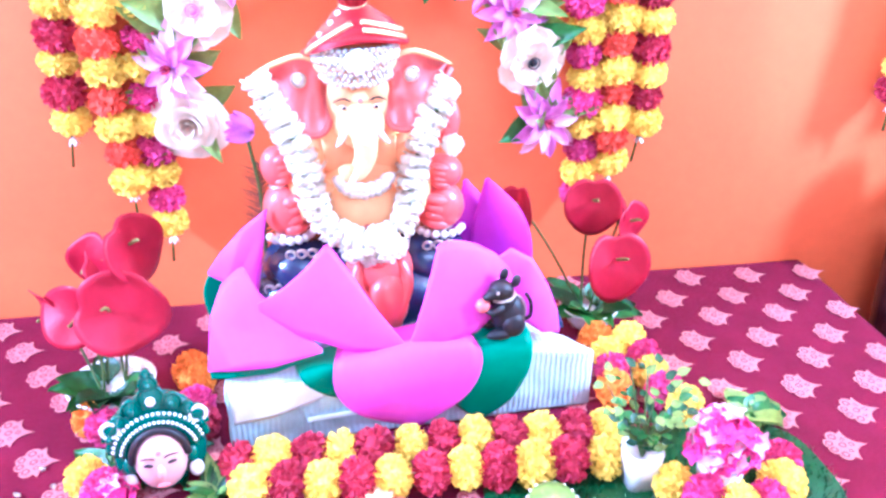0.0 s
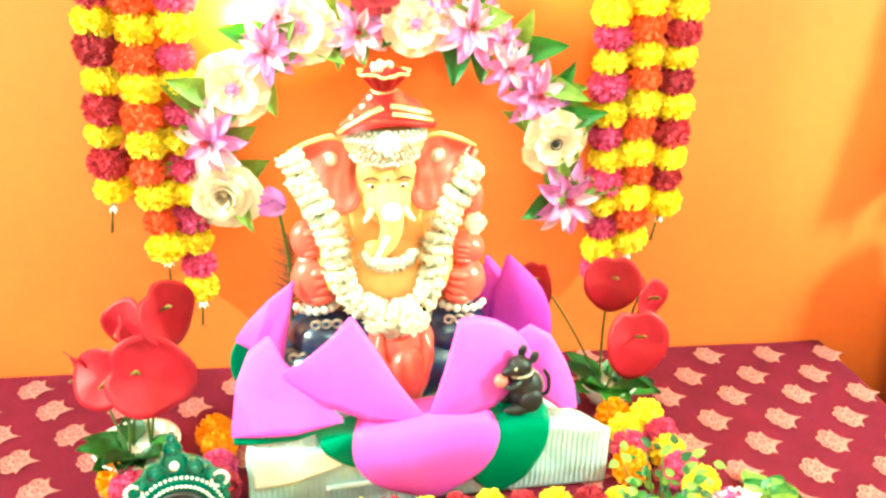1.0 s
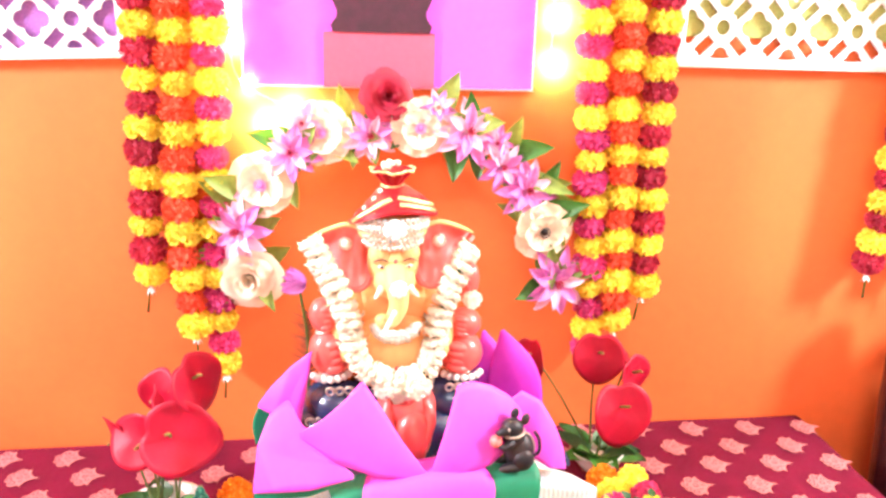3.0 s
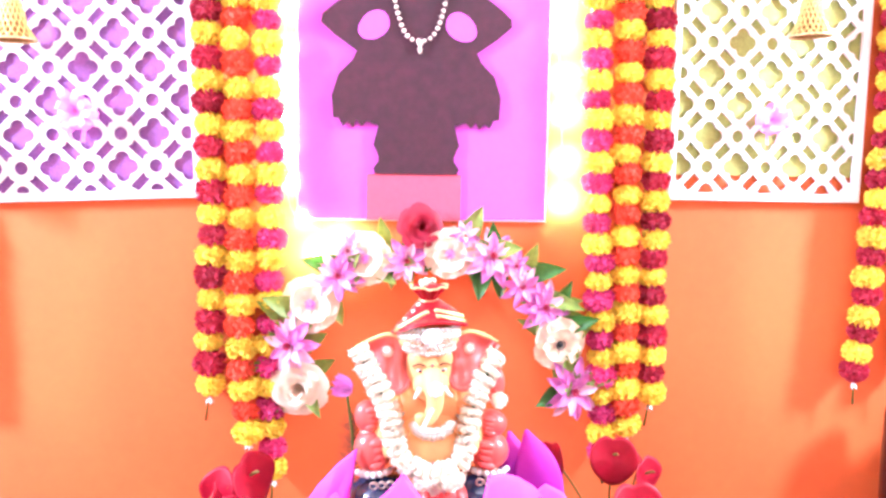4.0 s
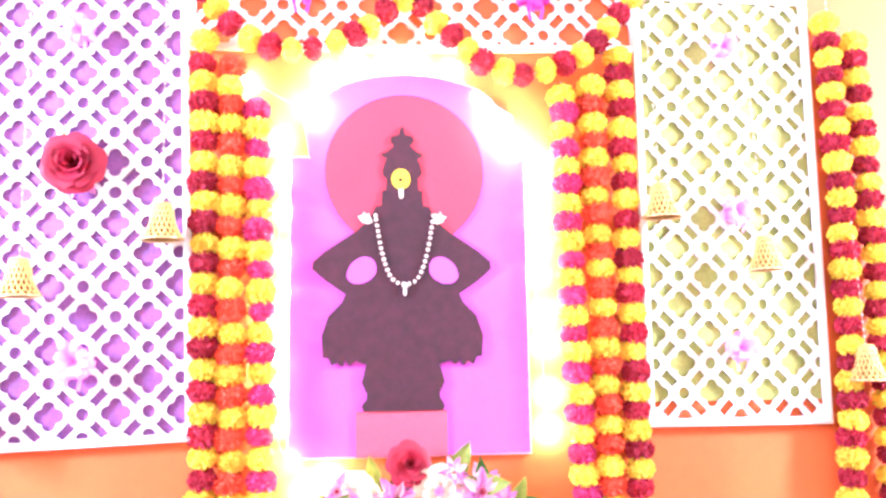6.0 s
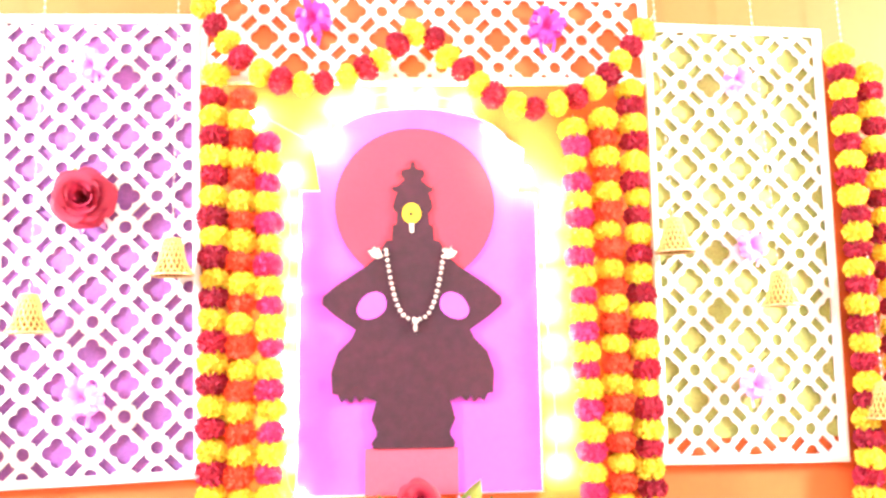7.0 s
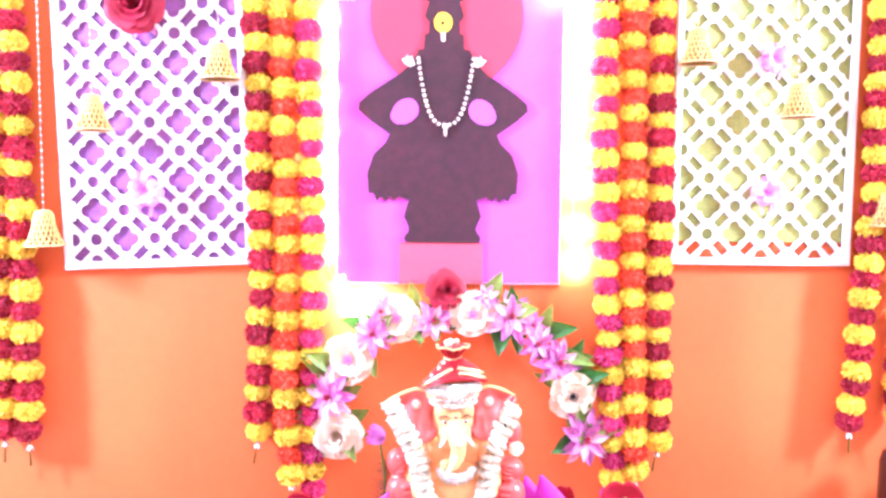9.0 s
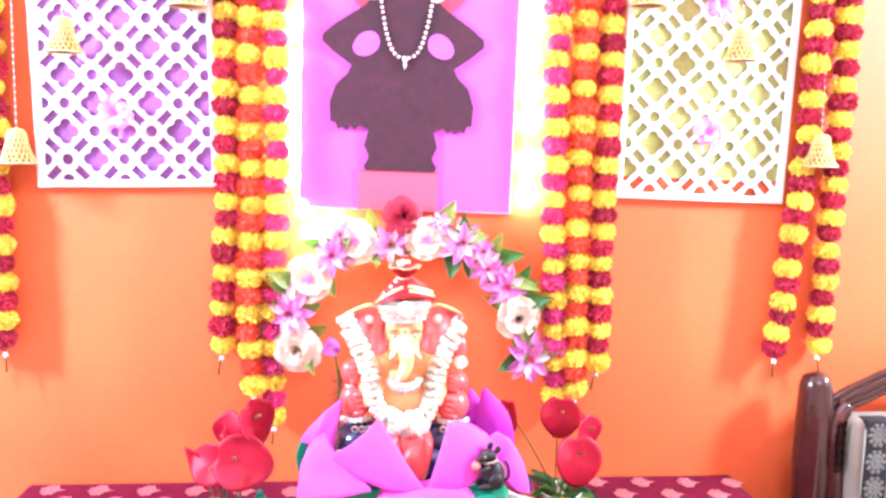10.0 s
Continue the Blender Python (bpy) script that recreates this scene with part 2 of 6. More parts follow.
def add_tube(bm, points, radii, index=0, sides=8, flat=1.0):
    """A tapered tube through points, closed at both ends."""
    pts = [Vector(p) for p in points]
    rings = []
    side = None
    for i, p in enumerate(pts):
        d = (pts[min(i + 1, len(pts) - 1)] - pts[max(i - 1, 0)]).normalized()
        if side is None:
            side = d.orthogonal().normalized()
        side = (side - d * side.dot(d)).normalized()
        other = d.cross(side)
        r = radii[i] if isinstance(radii, (list, tuple)) else radii
        rings.append([bm.verts.new(p + r * (math.cos(a) * side + flat * math.sin(a) * other))
                      for a in (2 * math.pi * k / sides for k in range(sides))])
    for a, b in zip(rings, rings[1:]):
        for k in range(sides):
            bm.faces.new((a[k], a[(k + 1) % sides], b[(k + 1) % sides], b[k])).material_index = index
    bm.faces.new(rings[0][::-1]).material_index = index
    bm.faces.new(rings[-1]).material_index = index


def curve_points(points, count):
    """Catmull-Rom through the points."""
    pts = [Vector(p) for p in points]
    pts = [2 * pts[0] - pts[1]] + pts + [2 * pts[-1] - pts[-2]]
    out = []
    spans = len(pts) - 3
    for k in range(count):
        s = k / (count - 1) * spans
        i = min(int(s), spans - 1)
        t = s - i
        a, b, c, d = pts[i:i + 4]
        out.append(0.5 * (2 * b + (c - a) * t + (2 * a - 5 * b + 4 * c - d) * t * t + (3 * b - 3 * c + d - a) * t ** 3))
    return out


def add_lathe(bm, profile, centre=(0, 0, 0), index=0, sides=32, wobble=None):
    rings = []
    for r, z in profile:
        rings.append([bm.verts.new((centre[0] + r * (wobble(a, z) if wobble else 1) * math.cos(a), centre[1] + r * (wobble(a, z) if wobble else 1) * math.sin(a), centre[2] + z))
                      for a in (2 * math.pi * k / sides for k in range(sides))])
    for a, b in zip(rings, rings[1:]):
        for k in range(sides):
            bm.faces.new((a[k], a[(k + 1) % sides], b[(k + 1) % sides], b[k])).material_index = index
    return rings


def add_leaf(bm, base, tip, width, up, cup=0.15, droop=0.0, index=0, n=7, blunt=0.8, across=4, wave=0.0, seed=0.0, power=0.75):
    """A leaf or petal: a cupped, pointed blade from base to tip. up: the way its face looks."""
    base, tip, up = Vector(base), Vector(tip), Vector(up)
    along = tip - base
    length = along.length
    d = along.normalized()
    side = d.cross(up).normalized()
    face = side.cross(d).normalized()
    rows = []
    for i in range(n + 1):
        u = i / n
        w = width * max(0.04, math.sin(math.pi * min(1, u ** blunt)) ** power if 0 < u < 1 else 0.06)
        row = []
        for j in range(across + 1):
            v = 2 * j / across - 1
            p = base + along * u + side * (w * v) + face * (cup * width * v * v - droop * length * u * u + wave * width * math.sin(9 * u + 4 * v + seed) * abs(v))
            row.append(bm.verts.new(p))
        rows.append(row)
    for a, b in zip(rows, rows[1:]):
        for j in range(across):
            bm.faces.new((a[j], a[j + 1], b[j + 1], b[j])).material_index = index


def wall_piece(name, lo, hi, mat, label):
    ob = part(name, bevelled_box(lo, hi, 0), mat, None, "", False)
    return tagged(ob, label, name.split("_")[0], "", "structure")


rng = random.Random(7)

# ---- structure ----
wall_piece("wall_north", (-2.75, 0, -0.1), (2.95, 0.15, 2.9), M["wall"], "bright orange painted plaster wall")
# walls and ceiling out of view, added to close the room for bounced light
wall_piece("wall_west", (-2.75, -3.6, -0.1), (-2.6, -0.001, 2.9), M["white_wall"], "unseen cream side wall, added to bounce light")
wall_piece("wall_east", (2.8, -3.6, -0.1), (2.95, -0.001, 2.9), M["white_wall"], "unseen cream side wall, added to bounce light")
wall_piece("wall_south", (-2.75, -3.75, -0.1), (2.95, -3.601, 2.9), M["white_wall"], "unseen cream wall behind the viewer, added to bounce light")
wall_piece("ceiling", (-2.6, -3.6, 2.8), (2.8, -0.001, 2.9), M["ceiling"], "unseen white flat ceiling, added to bounce light")
wall_piece("floor", (-2.6, -3.6, -0.1), (2.8, -0.001, 0), M["floor"], "beige polished tile floor")
bm = bevelled_box((-2.598, -0.022, 2.315), (2.798, -0.001, 2.365), 0.006)
tagged(part("trim", bm, M["wall"], None), "orange painted plaster ledge high on the wall", "trim", "", "structure")

# ---- table under its cloth ----
TABLE = 0.487
T_LO, T_HI = (-0.93, -0.86), (0.872, -0.004)
# the display on the table stands turned a little; its things are laid out from its own base height
TOP = 0.45
ALTAR = Matrix.Translation((-0.025, -0.057, TABLE)) @ Matrix.Rotation(radians(3.0), 4, "Z") @ Matrix.Diagonal((0.932, 0.945, 0.935, 1)) @ Matrix.Translation((0, 0, -TOP))


def set_up(done):
    """Stands everything made since on the table."""
    for ob in [o for o in scene.objects if o not in done and o.parent is None]:
        ob.matrix_basis = ALTAR @ ob.matrix_basis



def table_and_cloth():
    table = thing("low_table", (0, 0, 0), "low wide table hidden under a maroon cloth", "table")
    part("tabletop", bevelled_box((T_LO[0] + 0.01, T_LO[1] + 0.01, TABLE - 0.035), (T_HI[0] - 0.01, T_HI[1] - 0.006, TABLE - 0.006)), M["wood"], table)
    for x in (T_LO[0] + 0.06, T_HI[0] - 0.06):
        for y in (T_LO[1] + 0.06, T_HI[1] - 0.06):
            part("leg", bevelled_box((x - 0.03, y - 0.03, 0), (x + 0.03, y + 0.03, TABLE - 0.035)), M["wood"], table)
    cloth = thing("tablecloth", (0, 0, TABLE), "maroon woven cloth with cream fan motifs over the low table", "tablecloth")
    bm = bmesh.new()
    nx, ny = 120, 60
    xs = [T_LO[0] - 0.26 + (T_HI[0] - T_LO[0] + 0.52) * i / nx for i in range(nx + 1)]
    ys = [T_LO[1] - 0.26 + (T_HI[1] - T_LO[1] + 0.26) * j / ny for j in range(ny + 1)]
    grid = []
    for x in xs:
        row = []
        for y in ys:
            over_x = max(0, T_LO[0] - x, x - T_HI[0])
            over_y = max(0, T_LO[1] - y)
            cx, cy = min(max(x, T_LO[0]), T_HI[0]), max(y, T_LO[1])
            drop = max(over_x, over_y)
            fold = 0.012 * math.sin(x * 38 if over_y >= over_x else y * 38) * min(1, drop * 9)
            out = 0.01 * min(1, drop * 20)
            px = cx + (math.copysign(out + fold, x) if over_x else 0)
            py = cy - ((out + fold) if over_y else 0)
            pz = 0.001 * noise.noise(Vector((x * 6, y * 6, 0))) - drop
            row.append(bm.verts.new((px, min(py, -0.002), pz)))
        grid.append(row)
    for i in range(nx):
        for j in range(ny):
            bm.faces.new((grid[i][j], grid[i + 1][j], grid[i + 1][j + 1], grid[i][j + 1]))
    part("cloth_sheet", bm, M["cloth"], cloth)
    # one fan motif, then its repeats
    bm = bmesh.new()
    outline = []
    tips = [Vector((0.012, 0.040)), Vector((0.046, -0.002)), Vector((0.012, -0.042))]
    for a, b, pull in ((tips[0], tips[1], Vector((0.010, 0.006))), (tips[1], tips[2], Vector((0.010, -0.008)))):
        for k in range(9):
            t = k / 9
            outline.append(a * (1 - t) ** 2 + pull * 2 * t * (1 - t) + b * t * t)
    outline.append(tips[2])
    lobes = [((-0.010, -0.026), 0.014), ((-0.024, -0.010), 0.0125), ((-0.026, 0.008), 0.0125), ((-0.010, 0.025), 0.014)]
    for (cx, cy), r in lobes:
        a0 = math.atan2(cy, cx + 0.004)
        for k in range(7):
            a = a0 + math.pi * 0.42 * (1 - 2 * k / 6)
            outline.append(Vector((cx + r * math.cos(a), cy + r * math.sin(a))))
    vs = [bm.verts.new((p.x, p.y, 0)) for p in outline]
    centre = bm.verts.new((-0.004, 0, 0.0004))
    for a, b in zip(vs, vs[1:] + vs[:1]):
        bm.faces.new((centre, a, b))
    for cx, cy, r in ((-0.004, 0, 0.0075), (-0.012, 0.024, 0.008), (-0.012, -0.025, 0.008), (-0.026, -0.010, 0.0075), (-0.027, 0.008, 0.0075), (0.014, 0, 0.0055), (0.004, 0.016, 0.005), (0.004, -0.017, 0.005)):
        ring = [bm.verts.new((cx + q * r * math.cos(k * math.pi / 6), cy + q * r * math.sin(k * math.pi / 6), 0.0007)) for q in (1, 0.6) for k in range(12)]
        for k in range(12):
            bm.faces.new((ring[k], ring[(k + 1) % 12], ring[12 + (k + 1) % 12], ring[12 + k])).material_index = 1
    bmesh.ops.recalc_face_normals(bm, faces=bm.faces)
    me = bpy.data.meshes.new("woven_motif")
    bm.to_mesh(me)
    bm.free()
    me.materials.append(M["motif"])
    me.materials.append(M["motif_line"])
    for j in range(0, 13):
        for i in range(-14, 6):
            x, y = 0.736 + 0.1175 * i - 0.064 * j + 0.1175 * (j // 2), -0.050 - 0.0672 * j - 0.006 * i
            if T_LO[0] + 0.03 < x < T_HI[0] - 0.01 and T_LO[1] + 0.05 < y < -0.03:
                shared("woven_motif", me, cloth, pose(x, y, 0.0022, 0, 0, rng.uniform(-4, 4)) @ Matrix.Scale(0.73, 4))


table_and_cloth()

# ---- marigold garlands ----


def marigold_mesh(name, mat, seed, rx=0.0275, rz=0.021):
    r = random.Random(seed)
    bm = bmesh.new()
    bmesh.ops.create_icosphere(bm, subdivisions=2, radius=1, matrix=Matrix.Diagonal((rx * 0.86, rx * 0.86, rz * 0.86, 1)))
    count = 190
    for k in range(count):
        z = 1 - 2 * (k + 0.5) / count
        a = k * 2.39996 + r.uniform(-0.2, 0.2)
        s = math.sqrt(1 - z * z)
        n = Vector((s * math.cos(a), s * math.sin(a), z))
        p = Vector((n.x * rx, n.y * rx, n.z * rz)) * 0.8
        d = (Vector((n.x, n.y, n.z * 1.2)) + Vector((r.uniform(-0.5, 0.5), r.uniform(-0.5, 0.5), r.uniform(-0.6, 0.6)))).normalized()
        t = d.orthogonal().normalized()
        t = (t * math.cos(a * 7) + d.cross(t) * math.sin(a * 7)).normalized()
        w, h = rx * r.uniform(0.13, 0.2), rx * r.uniform(0.26, 0.4)
        q = [p - t * w * 0.5, p + t * w * 0.5, p + d * h + t * w, p + d * h * 1.1 + d.cross(t) * w * 0.7, p + d * h - t * w]
        bm.faces.new([bm.verts.new(x) for x in q])
    me = bpy.data.meshes.new(name)
    bm.to_mesh(me)
    bm.free()
    me.materials.append(mat)
    return me


BALL = {c: [marigold_mesh(f"marigold_{c}", M[c], 10 * i + k) for k in range(3)] for i, c in enumerate(("yellow", "maroon", "orange", "pink", "amber"))}


def marigold_garland(points, colours, label, group, pitch=0.042, size=1.0, tail=True, wide=1.0, seed=0):
    """Balls strung on a line through points; the first point is its lower end."""
    r = random.Random(seed)
    base = Vector(points[0])
    ob = thing("marigold_garland", base, label, "garland", group)
    dense = curve_points([Vector(p) - base for p in points], 240)
    bm = bmesh.new()
    add_tube(bm, dense[::8] + [dense[-1]], 0.0016, 0, 5)
    part("string", bm, M["string"], ob)
    run, k = pitch * 0.45, 0
    travelled = 0.0
    for p, q in zip(dense, dense[1:]):
        travelled += (q - p).length
        while travelled >= run:
            d = (q - p).normalized()
            colour = colours[k % len(colours)]
            turn = d.to_track_quat("Z", "Y").to_matrix().to_4x4()
            s = size * r.uniform(0.92, 1.08)
            m = (Matrix.Translation(q + Vector((r.uniform(-1, 1), r.uniform(-0.5, 0.5), r.uniform(-0.6, 0.6))) * 0.0035) @ turn @ pose(0, 0, 0, r.uniform(-9, 9), r.uniform(-9, 9), r.uniform(0, 360))
                 @ Matrix.Diagonal((s * wide, s * wide, s * r.uniform(0.92, 1.12), 1)))
            shared("flower_ball", r.choice(BALL[colour]), ob, m)
            run += pitch * r.uniform(0.96, 1.04)
            k += 1
    if tail:
        bm = bmesh.new()
        lean = r.uniform(-0.012, 0.012)
        add_tube(bm, [(0, 0, 0.01), (lean * 0.4, 0, -0.02), (lean, 0, -0.055)], [0.0022, 0.002, 0.0028], 0, 6)
        part("tail_stem", bm, M["stem"], ob)
        bm = bmesh.new()
        for a in range(5):
            add_leaf(bm, (0, 0, -0.004), (0.008 * math.cos(a * 1.26), 0.008 * math.sin(a * 1.26), -0.02), 0.004, (math.cos(a * 1.26), math.sin(a * 1.26), 0.3), index=0, n=3, across=2)
        part("tail_bead", bm, M["white"], ob, "small white end tuft")
    return ob


Y = -0.040
SIDE, FAR = "strings of marigolds beside the board", "strings of marigolds at the outer ends"
marigold_garland([(-0.439, Y, 0.834), (-0.420, Y, 1.205), (-0.417, Y, 1.616), (-0.417, Y, 2.079)], ["yellow", "maroon"], "hanging string of yellow and maroon cloth marigolds", SIDE, pitch=0.0433, seed=1)
marigold_garland([(-0.362, Y - 0.012, 0.739), (-0.371, Y - 0.01, 0.895), (-0.364, Y, 1.204), (-0.362, Y, 1.614), (-0.358, Y, 2.029)], ["yellow", "orange"], "hanging string of yellow and orange cloth marigolds", SIDE, pitch=0.0433, seed=2)
marigold_garland([(-0.316, Y, 0.654), (-0.317, Y, 0.896), (-0.303, Y, 1.203), (-0.303, Y, 1.561), (-0.308, Y, 1.923)], ["yellow", "pink"], "hanging string of yellow and magenta cloth marigolds", SIDE, pitch=0.0430, seed=3)
marigold_garland([(0.383, Y, 0.663), (0.375, Y, 0.948), (0.365, Y, 1.233), (0.362, Y, 1.592), (0.361, Y, 1.987)], ["pink", "yellow"], "hanging string of magenta and yellow cloth marigolds", SIDE, pitch=0.0412, seed=4)
marigold_garland([(0.432, Y - 0.006, 0.721), (0.427, Y, 0.948), (0.425, Y, 1.251), (0.426, Y, 1.591), (0.425, Y, 1.995)], ["yellow", "orange"], "hanging string of yellow and orange cloth marigolds", SIDE, pitch=0.0411, seed=5)
marigold_garland([(0.485, Y, 0.789), (0.487, Y, 1.045), (0.489, Y, 1.250), (0.492, Y, 1.589), (0.496, Y, 2.053)], ["yellow", "maroon"], "hanging string of yellow and maroon cloth marigolds", SIDE, pitch=0.0410, seed=6)
marigold_garland([(0.945, Y, 0.820), (0.985, Y, 1.281), (1.002, Y, 1.681), (1.005, Y, 2.160)], ["maroon", "yellow"], "hanging string of maroon and yellow cloth marigolds", FAR, pitch=0.0416, seed=7)
marigold_garland([(1.059, Y, 0.830), (1.070, Y, 1.324), (1.072, Y, 1.689), (1.065, Y, 2.117)], ["yellow", "maroon"], "hanging string of yellow and maroon cloth marigolds", FAR, pitch=0.0413, seed=8)
marigold_garland([(-0.947, Y, 0.843), (-0.941, Y, 1.316), (-0.943, Y, 1.779), (-0.948, Y, 2.215)], ["maroon", "yellow"], "hanging string of maroon and yellow cloth marigolds", FAR, pitch=0.0455, seed=9)
marigold_garland([(-0.999, Y, 0.853), (-0.995, Y, 1.316), (-0.998, Y, 1.781), (-1.003, Y, 2.217)], ["maroon", "yellow"], "hanging string of maroon and yellow cloth marigolds", FAR, pitch=0.0457, seed=10)
# swag across the top
swag = [(-0.452, -0.055, 2.243), (-0.396, -0.055, 2.156), (-0.328, -0.055, 2.082), (-0.241, -0.055, 2.051), (-0.148, -0.055, 2.061), (-0.068, -0.055, 2.102),
        (-0.004, -0.055, 2.162), (0.042, -0.055, 2.162), (0.107, -0.055, 2.092), (0.178, -0.055, 2.030), (0.262, -0.055, 1.998), (0.350, -0.055, 2.017),
        (0.426, -0.055, 2.059), (0.496, -0.055, 2.135), (0.557, -0.055, 2.217)]
marigold_garland(swag, ["yellow", "maroon"], "swag of yellow and maroon cloth marigolds across the top", "swags of marigolds", pitch=0.047, size=0.92, tail=False, seed=11)

# ---- lattice panels ----

def lattice_panel(x0, x1, z0, z1, phase, P, label, turn=0.0, y_back=-0.009, thick=0.006, border=0.017):
    """A pierced foam screen: quatrefoil, round and slotted openings in a square net."""
    h = P / 26
    nx, nz = max(1, round((x1 - x0) / h)), max(1, round((z1 - z0) / h))
    X, Z = np.meshgrid(np.linspace(x0, x1, nx + 1), np.linspace(z0, z1, nz + 1), indexing="ij")
    u = (X - phase[0]) / P
    w = (Z - phase[1]) / P

    def near(a, b, s, t):
        return (a - s) - np.round(a - s), (b - t) - np.round(b - t)

    field = np.full(X.shape, 9.0)
    for s, t in ((0, 0), (0.5, 0.5)):
        a, b = near(u, w, s, t)
        for dx, dz in ((0.125, 0), (-0.125, 0), (0, 0.125), (0, -0.125)):
            field = np.minimum(field, np.hypot(a - dx, b - dz) - 0.110)
        field = np.minimum(field, np.maximum(abs(a), abs(b)) - 0.05)
    for s, t in ((0.5, 0), (0, 0.5)):
        a, b = near(u, w, s, t)
        field = np.minimum(field, np.hypot(a, b) - 0.104)
    for s in (0.25, 0.75):
        for t in (0.25, 0.75):
            a, b = near(u, w, s, t)
            sign = 1 if s == t else -1
            along, across = (a - sign * b) / math.sqrt(2), (a + sign * b) / math.sqrt(2)
            field = np.minimum(field, np.maximum(abs(along) - 0.125 - 0.03 * (abs(across) / 0.06), abs(across) - 0.074))
    inside = np.minimum.reduce([X - x0, x1 - X, Z - z0, z1 - Z]) / P
    field = np.maximum(field, border / P - inside)
    verts, index, faces, rims = [], {}, [], []

    def corner(i, j):
        key = (i, j)
        if key not in index:
            index[key] = len(verts)
            verts.append((X[i, j], Z[i, j]))
        return index[key]

    def cut(i, j, k, l):
        key = (i, j, k, l) if (i, j) < (k, l) else (k, l, i, j)
        if key not in index:
            a, b = field[i, j], field[k, l]
            t = a / (a - b)
            index[key] = len(verts)
            verts.append((X[i, j] + t * (X[k, l] - X[i, j]), Z[i, j] + t * (Z[k, l] - Z[i, j])))
        return index[key]

    for i in range(nx):
        for j in range(nz):
            cs = [(i, j), (i + 1, j), (i + 1, j + 1), (i, j + 1)]
            poly, cuts = [], []
            for a, b in zip(cs, cs[1:] + cs[:1]):
                if field[a] > 0:
                    poly.append(corner(*a))
                if (field[a] > 0) != (field[b] > 0):
                    poly.append(cut(*a, *b))
                    cuts.append(poly[-1])
            if len(poly) > 2:
                faces.append(poly)
                if len(cuts) == 2:
                    rims.append(tuple(cuts))
    for i in range(nx):
        rims += [(corner(i, 0), corner(i + 1, 0)), (corner(i, nz), corner(i + 1, nz))]
    for j in range(nz):
        rims += [(corner(0, j), corner(0, j + 1)), (corner(nx, j), corner(nx, j + 1))]
    n = len(verts)
    bow = [0.004 * math.sin(9 * x + 5 * z) * math.cos(4 * z) for x, z in verts]
    points = [(x, y_back - thick + b * 0.5, z) for (x, z), b in zip(verts, bow)] + [(x, y_back + b * 0.5, z) for (x, z), b in zip(verts, bow)]
    me = bpy.data.meshes.new("net")
    me.from_pydata(points, [], faces + [(a, b, n + b, n + a) for a, b in rims])
    me.materials.append(M["lattice"])
    bm = bmesh.new()
    bm.from_mesh(me)
    bmesh.ops.recalc_face_normals(bm, faces=bm.faces)
    bm.to_mesh(me)
    bm.free()
    ob = thing("lattice_panel", (x0, y_back, z0), label, "lattice panel", "pierced lattice panels")
    shared("net", me, ob, pose(-x0, -y_back, -z0))
    ob.rotation_euler.y = radians(turn)
    w, d = x1 - x0, z1 - z0
    y0, y1 = -thick - 0.006, -thick + 0.0005
    for lo, hi in (((0.0, y0, 0.0), (w, y1, border * 0.8)), ((0.0, y0, d - border * 0.8), (w, y1, d)), ((0.0, y0, border * 0.8), (border * 0.8, y1, d - border * 0.8)), ((w - border * 0.8, y0, border * 0.8), (w, y1, d - border * 0.8))):
        part("frame_rail", bevelled_box(lo, hi, 0.002), M["lattice"], ob)
    return ob


lattice_panel(-0.860, -0.440, 1.228, 2.214, (-0.530, 1.749), 0.130, "white pierced foam lattice over a purple glitter sheet", -0.8)
lattice_panel(0.521, 0.950, 1.218, 2.214, (0.607, 1.745), 0.130, "white pierced foam lattice over a yellow glitter sheet", 1.5)
lattice_panel(-0.455, 0.556, 2.066, 2.285, (-0.316, 2.172), 0.130, "white pierced foam lattice strip on the orange wall", y_back=-0.005)


def backing_sheet(x, z, w, h, turn, mat, label):
    ob = part("backing_sheet", bevelled_box((0, -0.006, 0), (w, -0.002, h), 0), M[mat], None, "", False, pose(x, 0, z, 0, turn, 0))
    tagged(ob, label, "backing sheet", "glitter backing sheets")


backing_sheet(-0.850, 1.244, 0.40, 0.955, -0.8, "purple_sheet", "purple glitter sheet behind a white lattice")
backing_sheet(0.534, 1.272, 0.407, 0.93, 1.5, "yellow_sheet", "yellow-green glitter sheet behind a white lattice")

# ---- figure board ----


def flat_shape(outline, y0, y1):
    """An upright flat plate with the outline given in x, z."""
    bm = bmesh.new()
    front = [bm.verts.new((x, y1, z)) for x, z in outline]
    back = [bm.verts.new((x, y0, z)) for x, z in outline]
    face = bm.faces.new(front)
    bm.faces.new(back[::-1])
    for i in range(len(outline)):
        j = (i + 1) % len(outline)
        bm.faces.new((front[i], back[i], back[j], front[j]))
    bm.normal_update()
    bmesh.ops.triangulate(bm, faces=[f for f in bm.faces if len(f.verts) > 4], ngon_method="EAR_CLIP")
    bmesh.ops.recalc_face_normals(bm, faces=bm.faces)
    return bm


